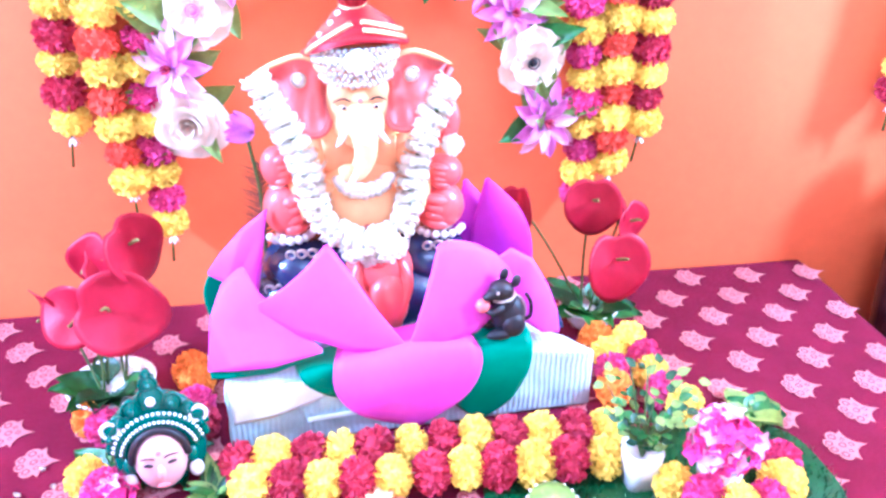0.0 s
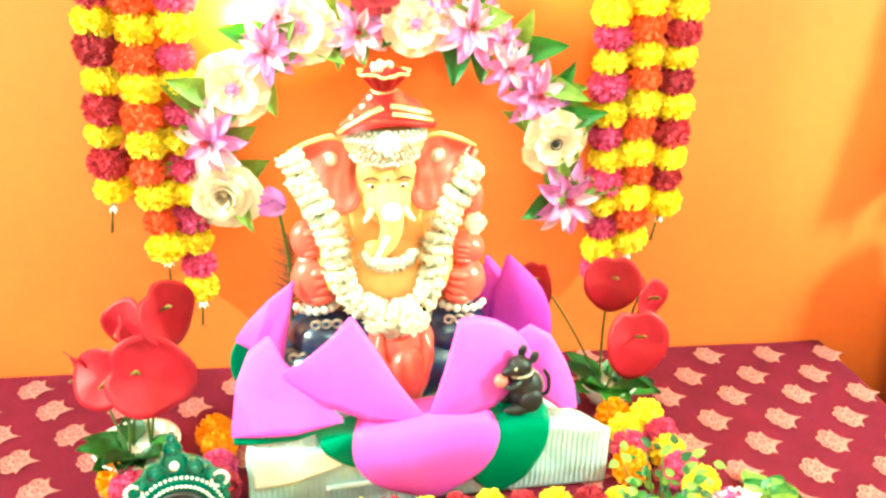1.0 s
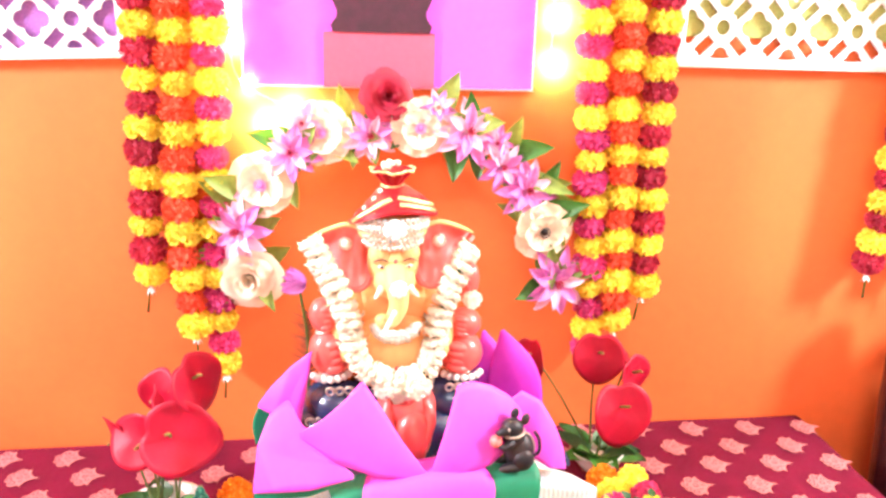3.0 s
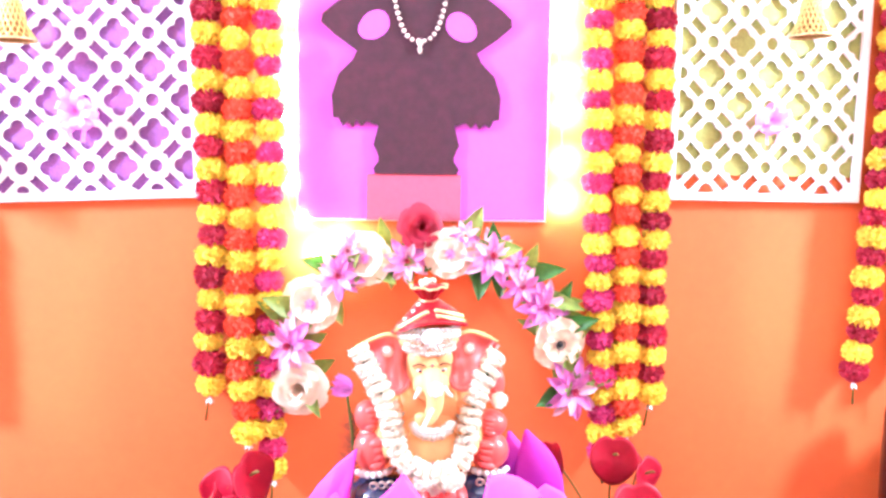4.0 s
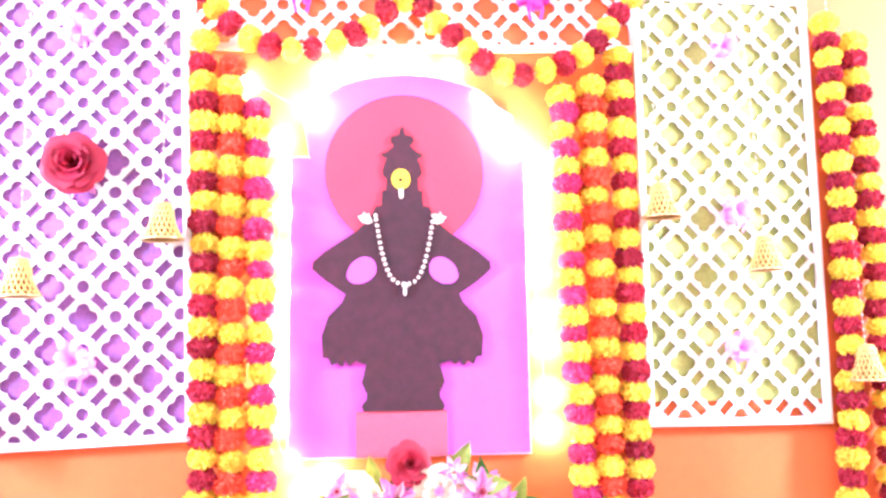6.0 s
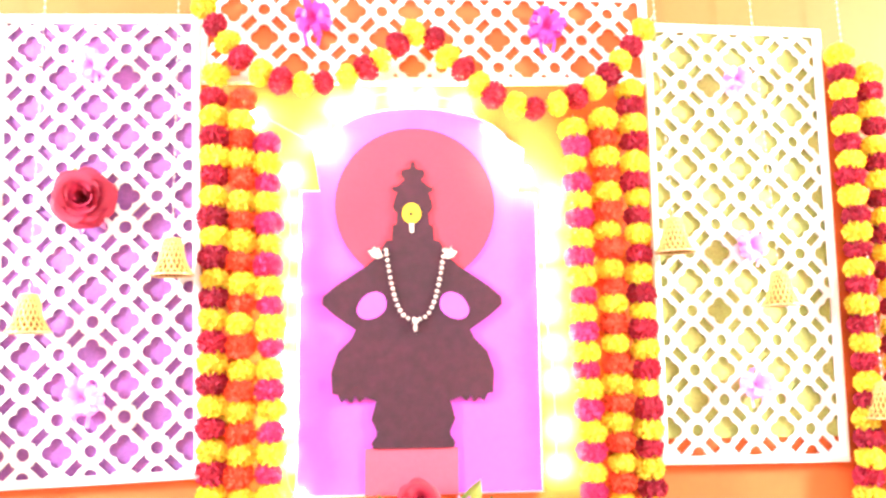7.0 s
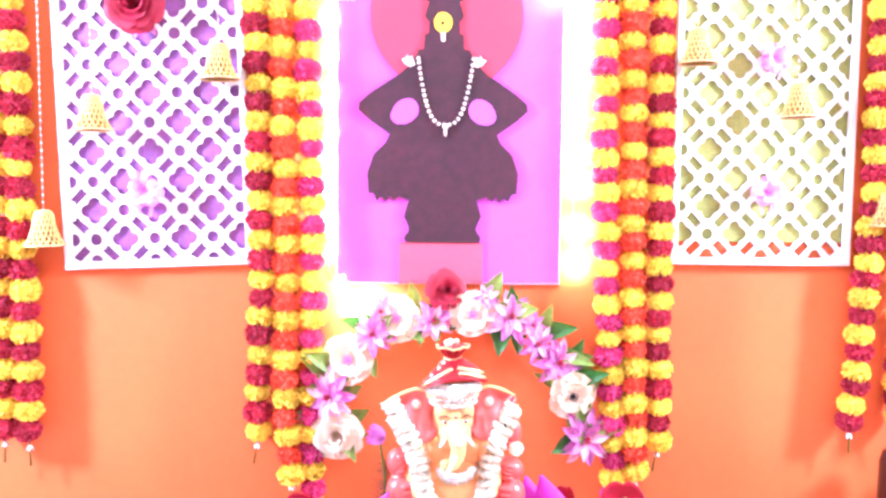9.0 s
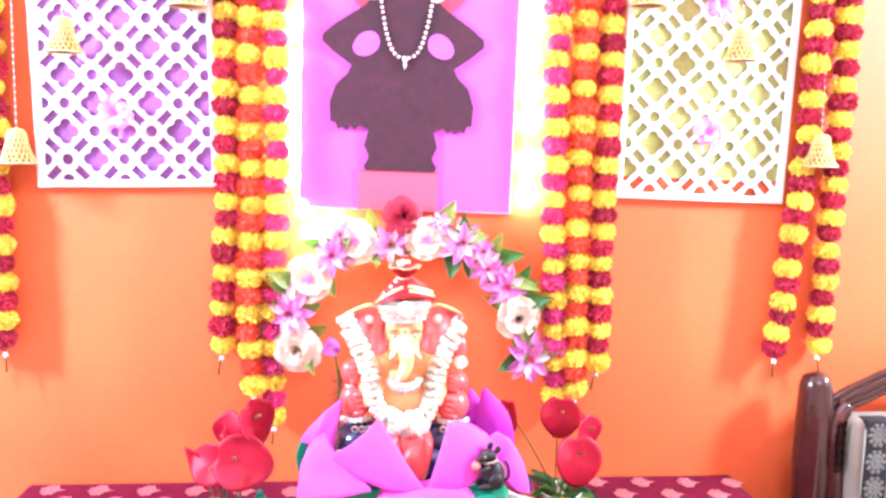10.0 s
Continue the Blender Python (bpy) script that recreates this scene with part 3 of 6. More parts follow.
def figure_board():
    board = thing("figure_board", (0.003, 0, 1.184), "orchid-coloured foam board with a red disc and dark standing figure", "wall decoration")
    board.rotation_euler.y = radians(1.3)

    def arched(grow):
        w, s = 0.255 + grow, 1.815 - 1.18
        pts = [(-w, -grow), (w, -grow), (w, s + grow), (0.215, s + grow), (0.232, 0.735 + grow)]
        pts += [(0.20 * math.cos(a), 0.74 + grow + 0.085 * math.sin(a)) for a in (math.pi * k / 16 for k in range(1, 16))]
        return pts + [(-0.232, 0.735 + grow), (-0.215, s + grow), (-w, s + grow)]

    part("white_edge", flat_shape(arched(0.004), -0.003, -0.013), M["edge"], board, "white foam edge", False)
    part("panel", flat_shape(arched(0.0), -0.013, -0.017), M["board"], board, "", False)
    part("disc", flat_shape([(-0.010 + 0.174 * math.cos(a), 0.606 + 0.173 * math.sin(a)) for a in (2 * math.pi * k / 72 for k in range(72))], -0.017, -0.021), M["disc"], board, "rose red foam disc", False)
    part("block", flat_shape([(-0.117, -0.002), (0.078, -0.002), (0.078, 0.093), (-0.117, 0.093)], -0.017, -0.022), M["block"], board, "dusty rose block", False)
    # dark figure: half widths going up, then arms akimbo, all about the middle line
    cx = -0.016
    half = [(0.093, 0.084), (0.104, 0.088), (0.118, 0.078), (0.128, 0.077), (0.152, 0.088), (0.175, 0.082), (0.19, 0.078)]
    skirt = [(0.198, 0.10), (0.188, 0.112), (0.20, 0.122), (0.186, 0.128), (0.196, 0.140), (0.187, 0.150), (0.204, 0.158), (0.205, 0.169)]
    waist = [(0.25, 0.172), (0.292, 0.158), (0.320, 0.13), (0.338, 0.122)]
    arm = [(0.368, 0.165), (0.392, 0.192), (0.408, 0.190), (0.43, 0.165), (0.472, 0.102), (0.497, 0.074)]
    head = [(0.52, 0.062), (0.528, 0.058), (0.53, 0.046), (0.562, 0.044), (0.564, 0.036), (0.59, 0.034), (0.592, 0.038), (0.602, 0.044), (0.618, 0.040), (0.634, 0.034),
            (0.638, 0.043), (0.645, 0.046), (0.648, 0.034), (0.662, 0.018), (0.672, 0.026), (0.684, 0.024), (0.687, 0.008), (0.690, 0.006), (0.699, 0.005), (0.706, 0.0005)]
    # z and half width pairs
    pairs = half + skirt + waist + arm + head
    outline = [(cx + w, z) for z, w in pairs] + [(cx - w, z) for z, w in reversed(pairs)]
    part("figure", flat_shape(outline, -0.021, -0.026), M["dark"], board, "dark plum standing figure shape", False)
    for side in (1, -1):
        eye = [(cx + side * (0.088 + 0.030 * math.cos(a) - 0.008 * math.sin(a) * side * side), 0.385 + 0.033 * math.sin(a) * (1.0 if math.sin(a) > 0 else 0.75)) for a in (2 * math.pi * k / 28 for k in range(28))]
        part("opening", flat_shape(eye, -0.026, -0.0275), M["board"], board, "orchid gap between arm and waist", False)
        ear = [(cx + side * (0.070 + 0.74 * (x - 0.070)), 0.497 + 0.74 * (z - 0.497)) for x, z in ((0.062, 0.492), (0.075, 0.520), (0.083, 0.510), (0.086, 0.524), (0.092, 0.512), (0.105, 0.509), (0.094, 0.494), (0.078, 0.486))]
        part("ear_ornament", flat_shape(ear, -0.021, -0.0265), M["ivory"], board, "ivory fish-shaped ear ornament", False)
    part("forehead_mark", flat_shape([(cx - 0.003 + 0.0205 * math.cos(a), 0.588 + 0.0225 * math.sin(a)) for a in (2 * math.pi * k / 28 for k in range(28))], -0.026, -0.028), M["tilak"], board, "yellow round mark", False)
    part("forehead_mark", flat_shape([(cx - 0.003 - 0.005, 0.57), (cx - 0.003 + 0.005, 0.57), (cx + 0.002, 0.548), (cx - 0.003, 0.545), (cx - 0.007, 0.548)], -0.026, -0.0275), M["ivory"], board, "ivory drop", False)
    part("forehead_mark", flat_shape([(cx - 0.004 + 0.004 * math.cos(a), 0.586 + 0.004 * math.sin(a)) for a in (2 * math.pi * k / 12 for k in range(12))], -0.028, -0.029), M["black"], board, "small dark dot", False)
    # beads
    necklace = thing("bead_necklace", (0.002, -0.03, 1.704), "ivory bead necklace with a drop pendant on the dark figure", "necklace")
    necklace.rotation_euler.y = radians(1.3)
    bm = bmesh.new()
    add_ball(bm, (0, 0, 0), (0.0044, 0.0032, 0.0044), 0, u=12, v=8)
    me = bpy.data.meshes.new("bead")
    bm.to_mesh(me)
    bm.free()
    me.materials.append(M["pearl"])
    me.polygons.foreach_set("use_smooth", [True] * len(me.polygons))
    run = [(-0.063 + 0.126 * k / 200, 0) for k in range(201)]
    path = [Vector((x, 0, -0.16 + 0.152 * (abs(x) / 0.063) ** 3.1)) for x, _ in run]
    gone, nxt = 0, 0
    for a, b in zip(path, path[1:]):
        gone += (b - a).length
        if gone >= nxt:
            shared("bead", me, necklace, pose(b.x + 0.001, 0, b.z) @ Matrix.Scale(rng.uniform(0.92, 1.08), 4))
            nxt += 0.0124
    shared("bead", me, necklace, pose(0.001, -0.002, -0.164) @ Matrix.Scale(1.55, 4))
    bm = bmesh.new()
    add_lathe(bm, [(0.0001, -0.019), (0.003, -0.016), (0.0042, -0.009), (0.003, -0.003), (0.001, 0)], (0.001, -0.002, -0.168), 0, 12)
    part("pendant", bm, M["pearl"], necklace)


figure_board()

# ---- light string round the board ----


def light_string():
    ob = thing("light_string", (0, 0, 1.1), "string of small warm LED lights round the board", "string lights")
    line = [(-0.217, 1.116), (-0.171, 1.141), (-0.257, 1.193), (-0.275, 1.264), (-0.284, 1.331), (-0.279, 1.396), (-0.283, 1.459), (-0.270, 1.530), (-0.268, 1.613), (-0.262, 1.704), (-0.264, 1.787), (-0.273, 1.866),
            (-0.335, 1.994), (-0.202, 1.935), (-0.159, 2.013), (-0.101, 2.034), (-0.021, 2.046), (0.040, 2.038), (0.118, 2.022), (0.174, 1.960), (0.217, 1.907), (0.241, 1.861), (0.302, 1.812),
            (0.294, 1.757), (0.288, 1.694), (0.286, 1.622), (0.284, 1.556), (0.292, 1.476), (0.294, 1.404), (0.295, 1.302), (0.291, 1.221)]
    bm = bmesh.new()
    add_ball(bm, (0, 0, 0), (0.0105, 0.0105, 0.0125), 0, u=12, v=8)
    me = bpy.data.meshes.new("bulb")
    bm.to_mesh(me)
    bm.free()
    me.materials.append(M["bulb"])
    for x, z in line:
        shared("bulb", me, ob, pose(x + (0.012 if abs(x) > 0.24 and z < 1.9 else 0), -0.029 if 1.85 < z < 1.96 and abs(x) < 0.25 else -0.0115, z - 1.1, rng.uniform(-40, 40), rng.uniform(-40, 40), 0))
    bm = bmesh.new()
    add_tube(bm, curve_points([(x, -0.014, z - 1.1) for x, z in line], 200), 0.001, 0, 4)
    part("wire", bm, M["wire"], ob)


light_string()

def facing(place, way, spin=0):
    return Matrix.Translation(place) @ Vector(way).to_track_quat("Z", "Y").to_matrix().to_4x4() @ pose(0, 0, 0, 0, 0, spin)


# ---- pedestal wrapped in foil ----


def foil_pedestal():
    bm = bmesh.new()
    add_box(bm, (-0.212, -0.335, 0.0), (0.346, -0.035, 0.118))
    bmesh.ops.recalc_face_normals(bm, faces=bm.faces)
    bmesh.ops.bevel(bm, geom=bm.edges[:], offset=0.006, segments=2, profile=0.6, affect="EDGES")
    bmesh.ops.subdivide_edges(bm, edges=[e for e in bm.edges if e.calc_length() > 0.05], cuts=14, use_grid_fill=True)
    for v in bm.verts:
        # the box is turned: its right end runs back to the left, its corner crushed down
        q = max(0.0, (v.co.x - 0.1) / 0.246)
        v.co.z -= 0.014 * q ** 3 * v.co.z / 0.118
        v.co.x -= 0.76 * (v.co.y + 0.335) * q
        n = noise.noise(v.co * 14) * 0.006 + noise.noise(v.co * 46) * 0.0025
        if v.co.z > 0.012:
            v.co += Vector((0.5 * n, n, 0.6 * n))
    ob = part("foil_pedestal", bm, M["foil"], None)
    ob.location = (0, -0.028, TOP + 0.003)
    tagged(ob, "box wrapped in ribbed silver foil on the maroon cloth", "pedestal")
    return ob


before = set(scene.objects)
pedestal = foil_pedestal()

# ---- lotus of foam sheet ----


def sheet(path, side, widths, cup=0.0, ripple=0.0, thick=0.003, seed=0, n=22, across=12):
    """A cut foam petal: a middle line, its sideways direction and half widths along it."""
    line = curve_points(path, n + 1)
    wide = curve_points([(w, 0, 0) for w in widths], n + 1)
    side = Vector(side).normalized()
    bm = bmesh.new()
    rows = []
    for i, p in enumerate(line):
        d = (line[min(i + 1, n)] - line[max(i - 1, 0)]).normalized()
        s = (side - d * side.dot(d)).normalized()
        out = s.cross(d).normalized()
        w = max(0.0008, wide[i].x)
        row = []
        for j in range(across + 1):
            v = 2 * j / across - 1
            row.append(bm.verts.new(p + s * (w * v) + out * (cup * w * (v * v - 0.3) + ripple * w * math.sin(5 * i / n + 3 * v + seed))))
        rows.append(row)
    for a, b in zip(rows, rows[1:]):
        for j in range(across):
            bm.faces.new((a[j], a[j + 1], b[j + 1], b[j]))
    bmesh.ops.recalc_face_normals(bm, faces=bm.faces)
    bmesh.ops.solidify(bm, geom=bm.faces[:], thickness=thick)
    return bm


def span(lower, upper, bulge=0.0, thick=0.003, sharp=True, n=36, across=10):
    """A cut foam sheet stretched between a lower and an upper edge, bulging towards the viewer."""
    def along(points, count):
        if not sharp:
            return curve_points(points, count)
        pts = [Vector(p) for p in points]
        dense = []
        for a, b in zip(pts, pts[1:]):
            dense += [a.lerp(b, k / 8) for k in range(8)]
        dense.append(pts[-1])
        sums = [0.0]
        for a, b in zip(dense, dense[1:]):
            sums.append(sums[-1] + (b - a).length)
        out, i = [], 0
        for k in range(count):
            want = sums[-1] * k / (count - 1)
            while i < len(dense) - 2 and sums[i + 1] < want:
                i += 1
            out.append(dense[i].lerp(dense[i + 1], min(1, (want - sums[i]) / max(1e-9, sums[i + 1] - sums[i]))))
        return out

    low, top = along(lower, n + 1), along(upper, n + 1)
    bm = bmesh.new()
    rows = []
    for i in range(n + 1):
        row = []
        for j in range(across + 1):
            v = j / across
            q = low[i].lerp(top[i], v)
            q.y -= bulge * math.sin(math.pi * i / n) * (0.35 + math.sin(math.pi * min(1, v * 0.8)))
            row.append(bm.verts.new(q))
        rows.append(row)
    for a, b in zip(rows, rows[1:]):
        for j in range(across):
            bm.faces.new((a[j], b[j], b[j + 1], a[j + 1]))
    bmesh.ops.remove_doubles(bm, verts=bm.verts, dist=0.0004)
    bmesh.ops.recalc_face_normals(bm, faces=bm.faces)
    bmesh.ops.solidify(bm, geom=bm.faces[:], thickness=thick)
    return bm


part("foil_flap", span([(-0.205, -0.3405, 0.052), (-0.15, -0.343, 0.060), (-0.09, -0.342, 0.078), (-0.045, -0.341, 0.098)],
                       [(-0.207, -0.3395, 0.112), (-0.15, -0.341, 0.116), (-0.09, -0.340, 0.117), (-0.045, -0.3395, 0.116)], 0.002, 0.001), M["foil_smooth"], pedestal, "smooth silver foil flap")
part("foil_flap", span([(-0.10, -0.3405, 0.040), (0.0, -0.342, 0.046), (0.12, -0.342, 0.058), (0.20, -0.341, 0.050)],
                       [(-0.10, -0.3395, 0.048), (0.0, -0.341, 0.056), (0.12, -0.340, 0.066), (0.20, -0.3395, 0.056)], 0.002, 0.001), M["foil_smooth"], pedestal, "narrow folded foil crease")


def lotus():
    ob = thing("foam_lotus", (0, -0.026, 0.008), "large lotus of orchid-pink and green foam sheet petals on the pedestal", "lotus decoration")

    def petal(path, side, widths, cup=0.0, ripple=0.03, mat="petal", seed=0, name="petal", label=""):
        part(name, sheet(path, side, widths, cup, ripple, seed=seed), M[mat], ob, label)

    # crossed pair before the foot
    def cut(lower, upper, bulge=0.0, mat="petal", name="petal", label=""):
        part(name, span(lower, upper, bulge), M[mat], ob, label)

    cut([(-0.152, -0.318, 0.672), (-0.100, -0.332, 0.634), (-0.030, -0.342, 0.606), (0.052, -0.347, 0.598)],
        [(-0.152, -0.318, 0.682), (-0.118, -0.312, 0.700), (-0.082, -0.300, 0.726), (-0.050, -0.284, 0.756), (-0.024, -0.300, 0.718), (0.012, -0.325, 0.660), (0.052, -0.347, 0.604)], 0.012)
    cut([(0.054, -0.345, 0.598), (0.104, -0.345, 0.602), (0.156, -0.335, 0.612), (0.200, -0.315, 0.636), (0.222, -0.295, 0.664)],
        [(0.054, -0.345, 0.604), (0.078, -0.325, 0.672), (0.104, -0.294, 0.746), (0.130, -0.290, 0.748), (0.160, -0.290, 0.738), (0.192, -0.290, 0.716), (0.212, -0.290, 0.690), (0.222, -0.295, 0.668)], 0.018)
    # drooping middle petal and the green ones under it
    petal([(0.048, -0.300, 0.606), (0.048, -0.352, 0.602), (0.052, -0.372, 0.560), (0.058, -0.366, 0.508), (0.062, -0.356, 0.462)], (1, 0, 0.05), [0.092, 0.104, 0.108, 0.080, 0.004], 0.08, seed=3)
    petal([(0.165, -0.290, 0.596), (0.172, -0.346, 0.592), (0.166, -0.362, 0.545), (0.164, -0.356, 0.495), (0.160, -0.350, 0.456)], (1, 0, 0.12), [0.06, 0.066, 0.064, 0.046, 0.006], 0.05, mat="leaf_sheet", seed=4, name="green_petal", label="emerald green foam petal")
    petal([(-0.075, -0.312, 0.590), (-0.068, -0.345, 0.580), (-0.05, -0.350, 0.552), (-0.035, -0.348, 0.525)], (1, 0, 0.2), [0.04, 0.036, 0.026, 0.006], 0.0, mat="leaf_sheet", seed=5, name="green_petal", label="emerald green foam petal")
    # sides
    cut([(-0.232, -0.318, 0.578), (-0.195, -0.338, 0.590), (-0.140, -0.345, 0.594), (-0.070, -0.345, 0.608)],
        [(-0.232, -0.318, 0.584), (-0.222, -0.290, 0.652), (-0.202, -0.262, 0.692), (-0.172, -0.250, 0.712), (-0.150, -0.280, 0.680), (-0.110, -0.320, 0.648), (-0.070, -0.343, 0.614)], 0.006)
    cut([(-0.231, -0.312, 0.560), (-0.195, -0.333, 0.573), (-0.140, -0.340, 0.579), (-0.068, -0.341, 0.602)],
        [(-0.231, -0.312, 0.600), (-0.195, -0.326, 0.606), (-0.140, -0.330, 0.608), (-0.068, -0.338, 0.612)], 0.0, "leaf_sheet", "green_petal", "emerald green lining petal")
    cut([(-0.226, -0.205, 0.672), (-0.200, -0.222, 0.666), (-0.170, -0.228, 0.640), (-0.158, -0.225, 0.620)],
        [(-0.226, -0.205, 0.678), (-0.205, -0.205, 0.708), (-0.168, -0.202, 0.746), (-0.130, -0.196, 0.772), (-0.138, -0.210, 0.730), (-0.150, -0.222, 0.670), (-0.158, -0.225, 0.626)], 0.008)
    petal([(-0.205, -0.20, 0.60), (-0.208, -0.205, 0.64), (-0.205, -0.205, 0.672)], (1, 0, 0.05), [0.03, 0.03, 0.02], 0.0, mat="leaf_sheet", seed=8, name="green_petal", label="emerald green foam petal")
    cut([(0.200, -0.285, 0.640), (0.232, -0.312, 0.606), (0.262, -0.320, 0.584), (0.294, -0.312, 0.574)],
        [(0.200, -0.270, 0.690), (0.222, -0.270, 0.708), (0.252, -0.278, 0.694), (0.276, -0.290, 0.652), (0.290, -0.302, 0.612), (0.294, -0.310, 0.580)], 0.008)
    cut([(0.205, -0.275, 0.636), (0.236, -0.298, 0.602), (0.266, -0.306, 0.578), (0.306, -0.298, 0.571)],
        [(0.205, -0.262, 0.680), (0.232, -0.262, 0.690), (0.262, -0.270, 0.670), (0.285, -0.282, 0.630), (0.306, -0.295, 0.577)], 0.004, "navy", "lining", "dark lining sheet")
    petal([(0.225, -0.205, 0.600), (0.228, -0.205, 0.660), (0.222, -0.195, 0.720), (0.208, -0.175, 0.780)], (1, -0.15, 0.1), [0.044, 0.050, 0.040, 0.003], -0.25, mat="petal_dark", seed=10)
    petal([(0.172, -0.175, 0.600), (0.180, -0.175, 0.670), (0.186, -0.168, 0.730), (0.178, -0.155, 0.772)], (1, 0.1, 0.0), [0.034, 0.034, 0.024, 0.003], -0.2, mat="petal_dark", seed=11)
    # dark inner base on which the idol sits
    bm = bmesh.new()
    add_lathe(bm, [(0.0, 0.0), (0.165, 0.0), (0.185, 0.03), (0.17, 0.075), (0.13, 0.09), (0.0, 0.09)], (0, 0, 0), 0, 40)
    bmesh.ops.scale(bm, vec=(1, 0.62, 1), verts=bm.verts)
    bmesh.ops.translate(bm, vec=(0, -0.165, 0.568), verts=bm.verts)
    part("inner_base", bm, M["navy"], ob, "dark blue inner base")


lotus()

# ---- idol ----


def idol():
    bm = bmesh.new()
    SK, RD, EAR, SV, NV, BK, WH = range(7)
    # seated lower body in dark dress
    add_ball(bm, (0, -0.165, 0.655), (0.145, 0.088, 0.06), NV)
    add_ball(bm, (-0.095, -0.20, 0.672), (0.065, 0.065, 0.045), NV)
    add_ball(bm, (0.10, -0.20, 0.668), (0.065, 0.065, 0.045), NV)
    # torso
    add_ball(bm, (0, -0.198, 0.765), (0.075, 0.066, 0.085), SK, u=28, v=20)
    add_ball(bm, (0, -0.183, 0.842), (0.078, 0.048, 0.05), SK, u=28, v=18)
    for s in (-1, 1):
        add_ball(bm, (s * 0.072, -0.19, 0.842), (0.034, 0.034, 0.036), SK)
        add_tube(bm, curve_points([(s * 0.070, -0.192, 0.842), (s * 0.088, -0.205, 0.80), (s * 0.072, -0.230, 0.765)], 10), [0.024] * 5 + [0.020] * 5, SK, 14)
    # outer hands: a big lower fist and a smaller raised one on each side, with ringed wrists
    for s, fists in ((-1, ((0.112, 0.764, 0.037, 0.044), (0.121, 0.832, 0.025, 0.032))), (1, ((0.120, 0.750, 0.040, 0.040), (0.126, 0.806, 0.031, 0.027), (0.134, 0.882, 0.018, 0.034)))):
        for x, z, w, h in fists:
            add_ball(bm, (s * x, -0.200, z), (w, w * 0.9, h), RD, (0, s * 8, 0), 24, 16)
            for k in range(4):
                q = (k - 1.5) / 1.5
                add_ball(bm, (s * (x - 0.25 * w), -0.200 - 0.66 * w, z + 0.50 * h * q), (w * 0.50, w * 0.27, h * 0.24), RD, (0, s * 14, 0), 14, 10)
            add_tube(bm, [(s * x + w * 0.52 * math.cos(a), -0.200 + w * 0.5 * math.sin(a), z - h * 0.86 + 0.003 * math.cos(a)) for a in (2 * math.pi * k / 24 for k in range(25))], 0.0030, SV, 8)
        x, z, w, h = fists[0]
        for k in range(7):
            a = math.pi * (1.15 + 0.7 * k / 6)
            add_ball(bm, (s * x + w * 0.9 * math.cos(a), -0.200 + w * 0.95 * math.sin(a), z - h * 0.86), (0.007, 0.005, 0.007), WH, u=10, v=8)
        # plump forearm laid across the chest
        add_tube(bm, curve_points([(s * 0.070, -0.205, 0.852), (s * 0.078, -0.235, 0.822), (s * 0.052, -0.256, 0.806)], 10), [0.021] * 6 + [0.019, 0.018, 0.017, 0.013], SK, 14)
        add_tube(bm, [(s * 0.075 + 0.022 * math.cos(a), -0.222 + 0.022 * math.sin(a), 0.836 + 0.006 * math.cos(a)) for a in (2 * math.pi * k / 20 for k in range(21))], 0.003, SV, 8)
    # head
    add_ball(bm, (0, -0.208, 0.930), (0.044, 0.046, 0.056), SK, u=28, v=20)
    add_ball(bm, (0, -0.232, 0.900), (0.036, 0.032, 0.035), SK)
    for s in (-1, 1):
        add_ball(bm, (s * 0.022, -0.236, 0.950), (0.021, 0.017, 0.022), SK)
        add_ball(bm, (s * 0.023, -0.2490, 0.931), (0.0062, 0.0045, 0.0028), WH, (0, s * -12, 0), 14, 10)
        add_ball(bm, (s * 0.0225, -0.2530, 0.931), (0.0030, 0.0018, 0.0026), BK, (0, 0, 0), 12, 8)
        add_tube(bm, curve_points([(s * 0.012, -0.2535, 0.940), (s * 0.024, -0.256, 0.9455), (s * 0.037, -0.250, 0.939)], 8), [0.0006, 0.0012, 0.0014, 0.0014, 0.0014, 0.0014, 0.001, 0.0006], BK, 6)
        # tusk
        add_tube(bm, curve_points([(s * 0.022, -0.25, 0.897), (s * 0.031, -0.264, 0.888), (s * 0.037, -0.272, 0.884)], 8), [0.0058, 0.0056, 0.0052, 0.0046, 0.004, 0.0032, 0.0024, 0.001], WH, 10)
        # ear: a fluted fan with a pale rim
        top = curve_points([(0.036, -0.205, 0.966), (0.052, -0.210, 0.985), (0.078, -0.212, 0.995), (0.110, -0.202, 0.984), (0.142, -0.185, 0.966)], 21)
        low = curve_points([(0.036, -0.208, 0.912), (0.048, -0.218, 0.888), (0.076, -0.218, 0.884), (0.110, -0.206, 0.918), (0.142, -0.185, 0.960)], 21)
        rows = []
        for i in range(21):
            row = []
            for j in range(9):
                q = j / 8
                p = low[i].lerp(top[i], q)
                row.append(bm.verts.new((s * p.x, p.y + 0.020 * math.sin(math.pi * q) - 0.0035 * math.sin(i * 1.1 + 2.5 * q) * math.sin(math.pi * q), p.z)))
            rows.append(row)
        for a, b in zip(rows, rows[1:]):
            for j in range(8):
                f = bm.faces.new((a[j], a[j + 1], b[j + 1], b[j]) if s > 0 else (a[j + 1], a[j], b[j], b[j + 1]))
                f.material_index = EAR
        add_tube(bm, [(s * p.x, p.y, p.z) for p in top], [0.0042] * 16 + [0.004, 0.0036, 0.003, 0.0024, 0.0014], SK, 8)
        add_tube(bm, [(s * p.x, p.y, p.z) for p in low], 0.0045, EAR, 8)
        add_ball(bm, (s * 0.080, -0.206, 0.960), (0.0075, 0.005, 0.0075), WH, u=12, v=8)
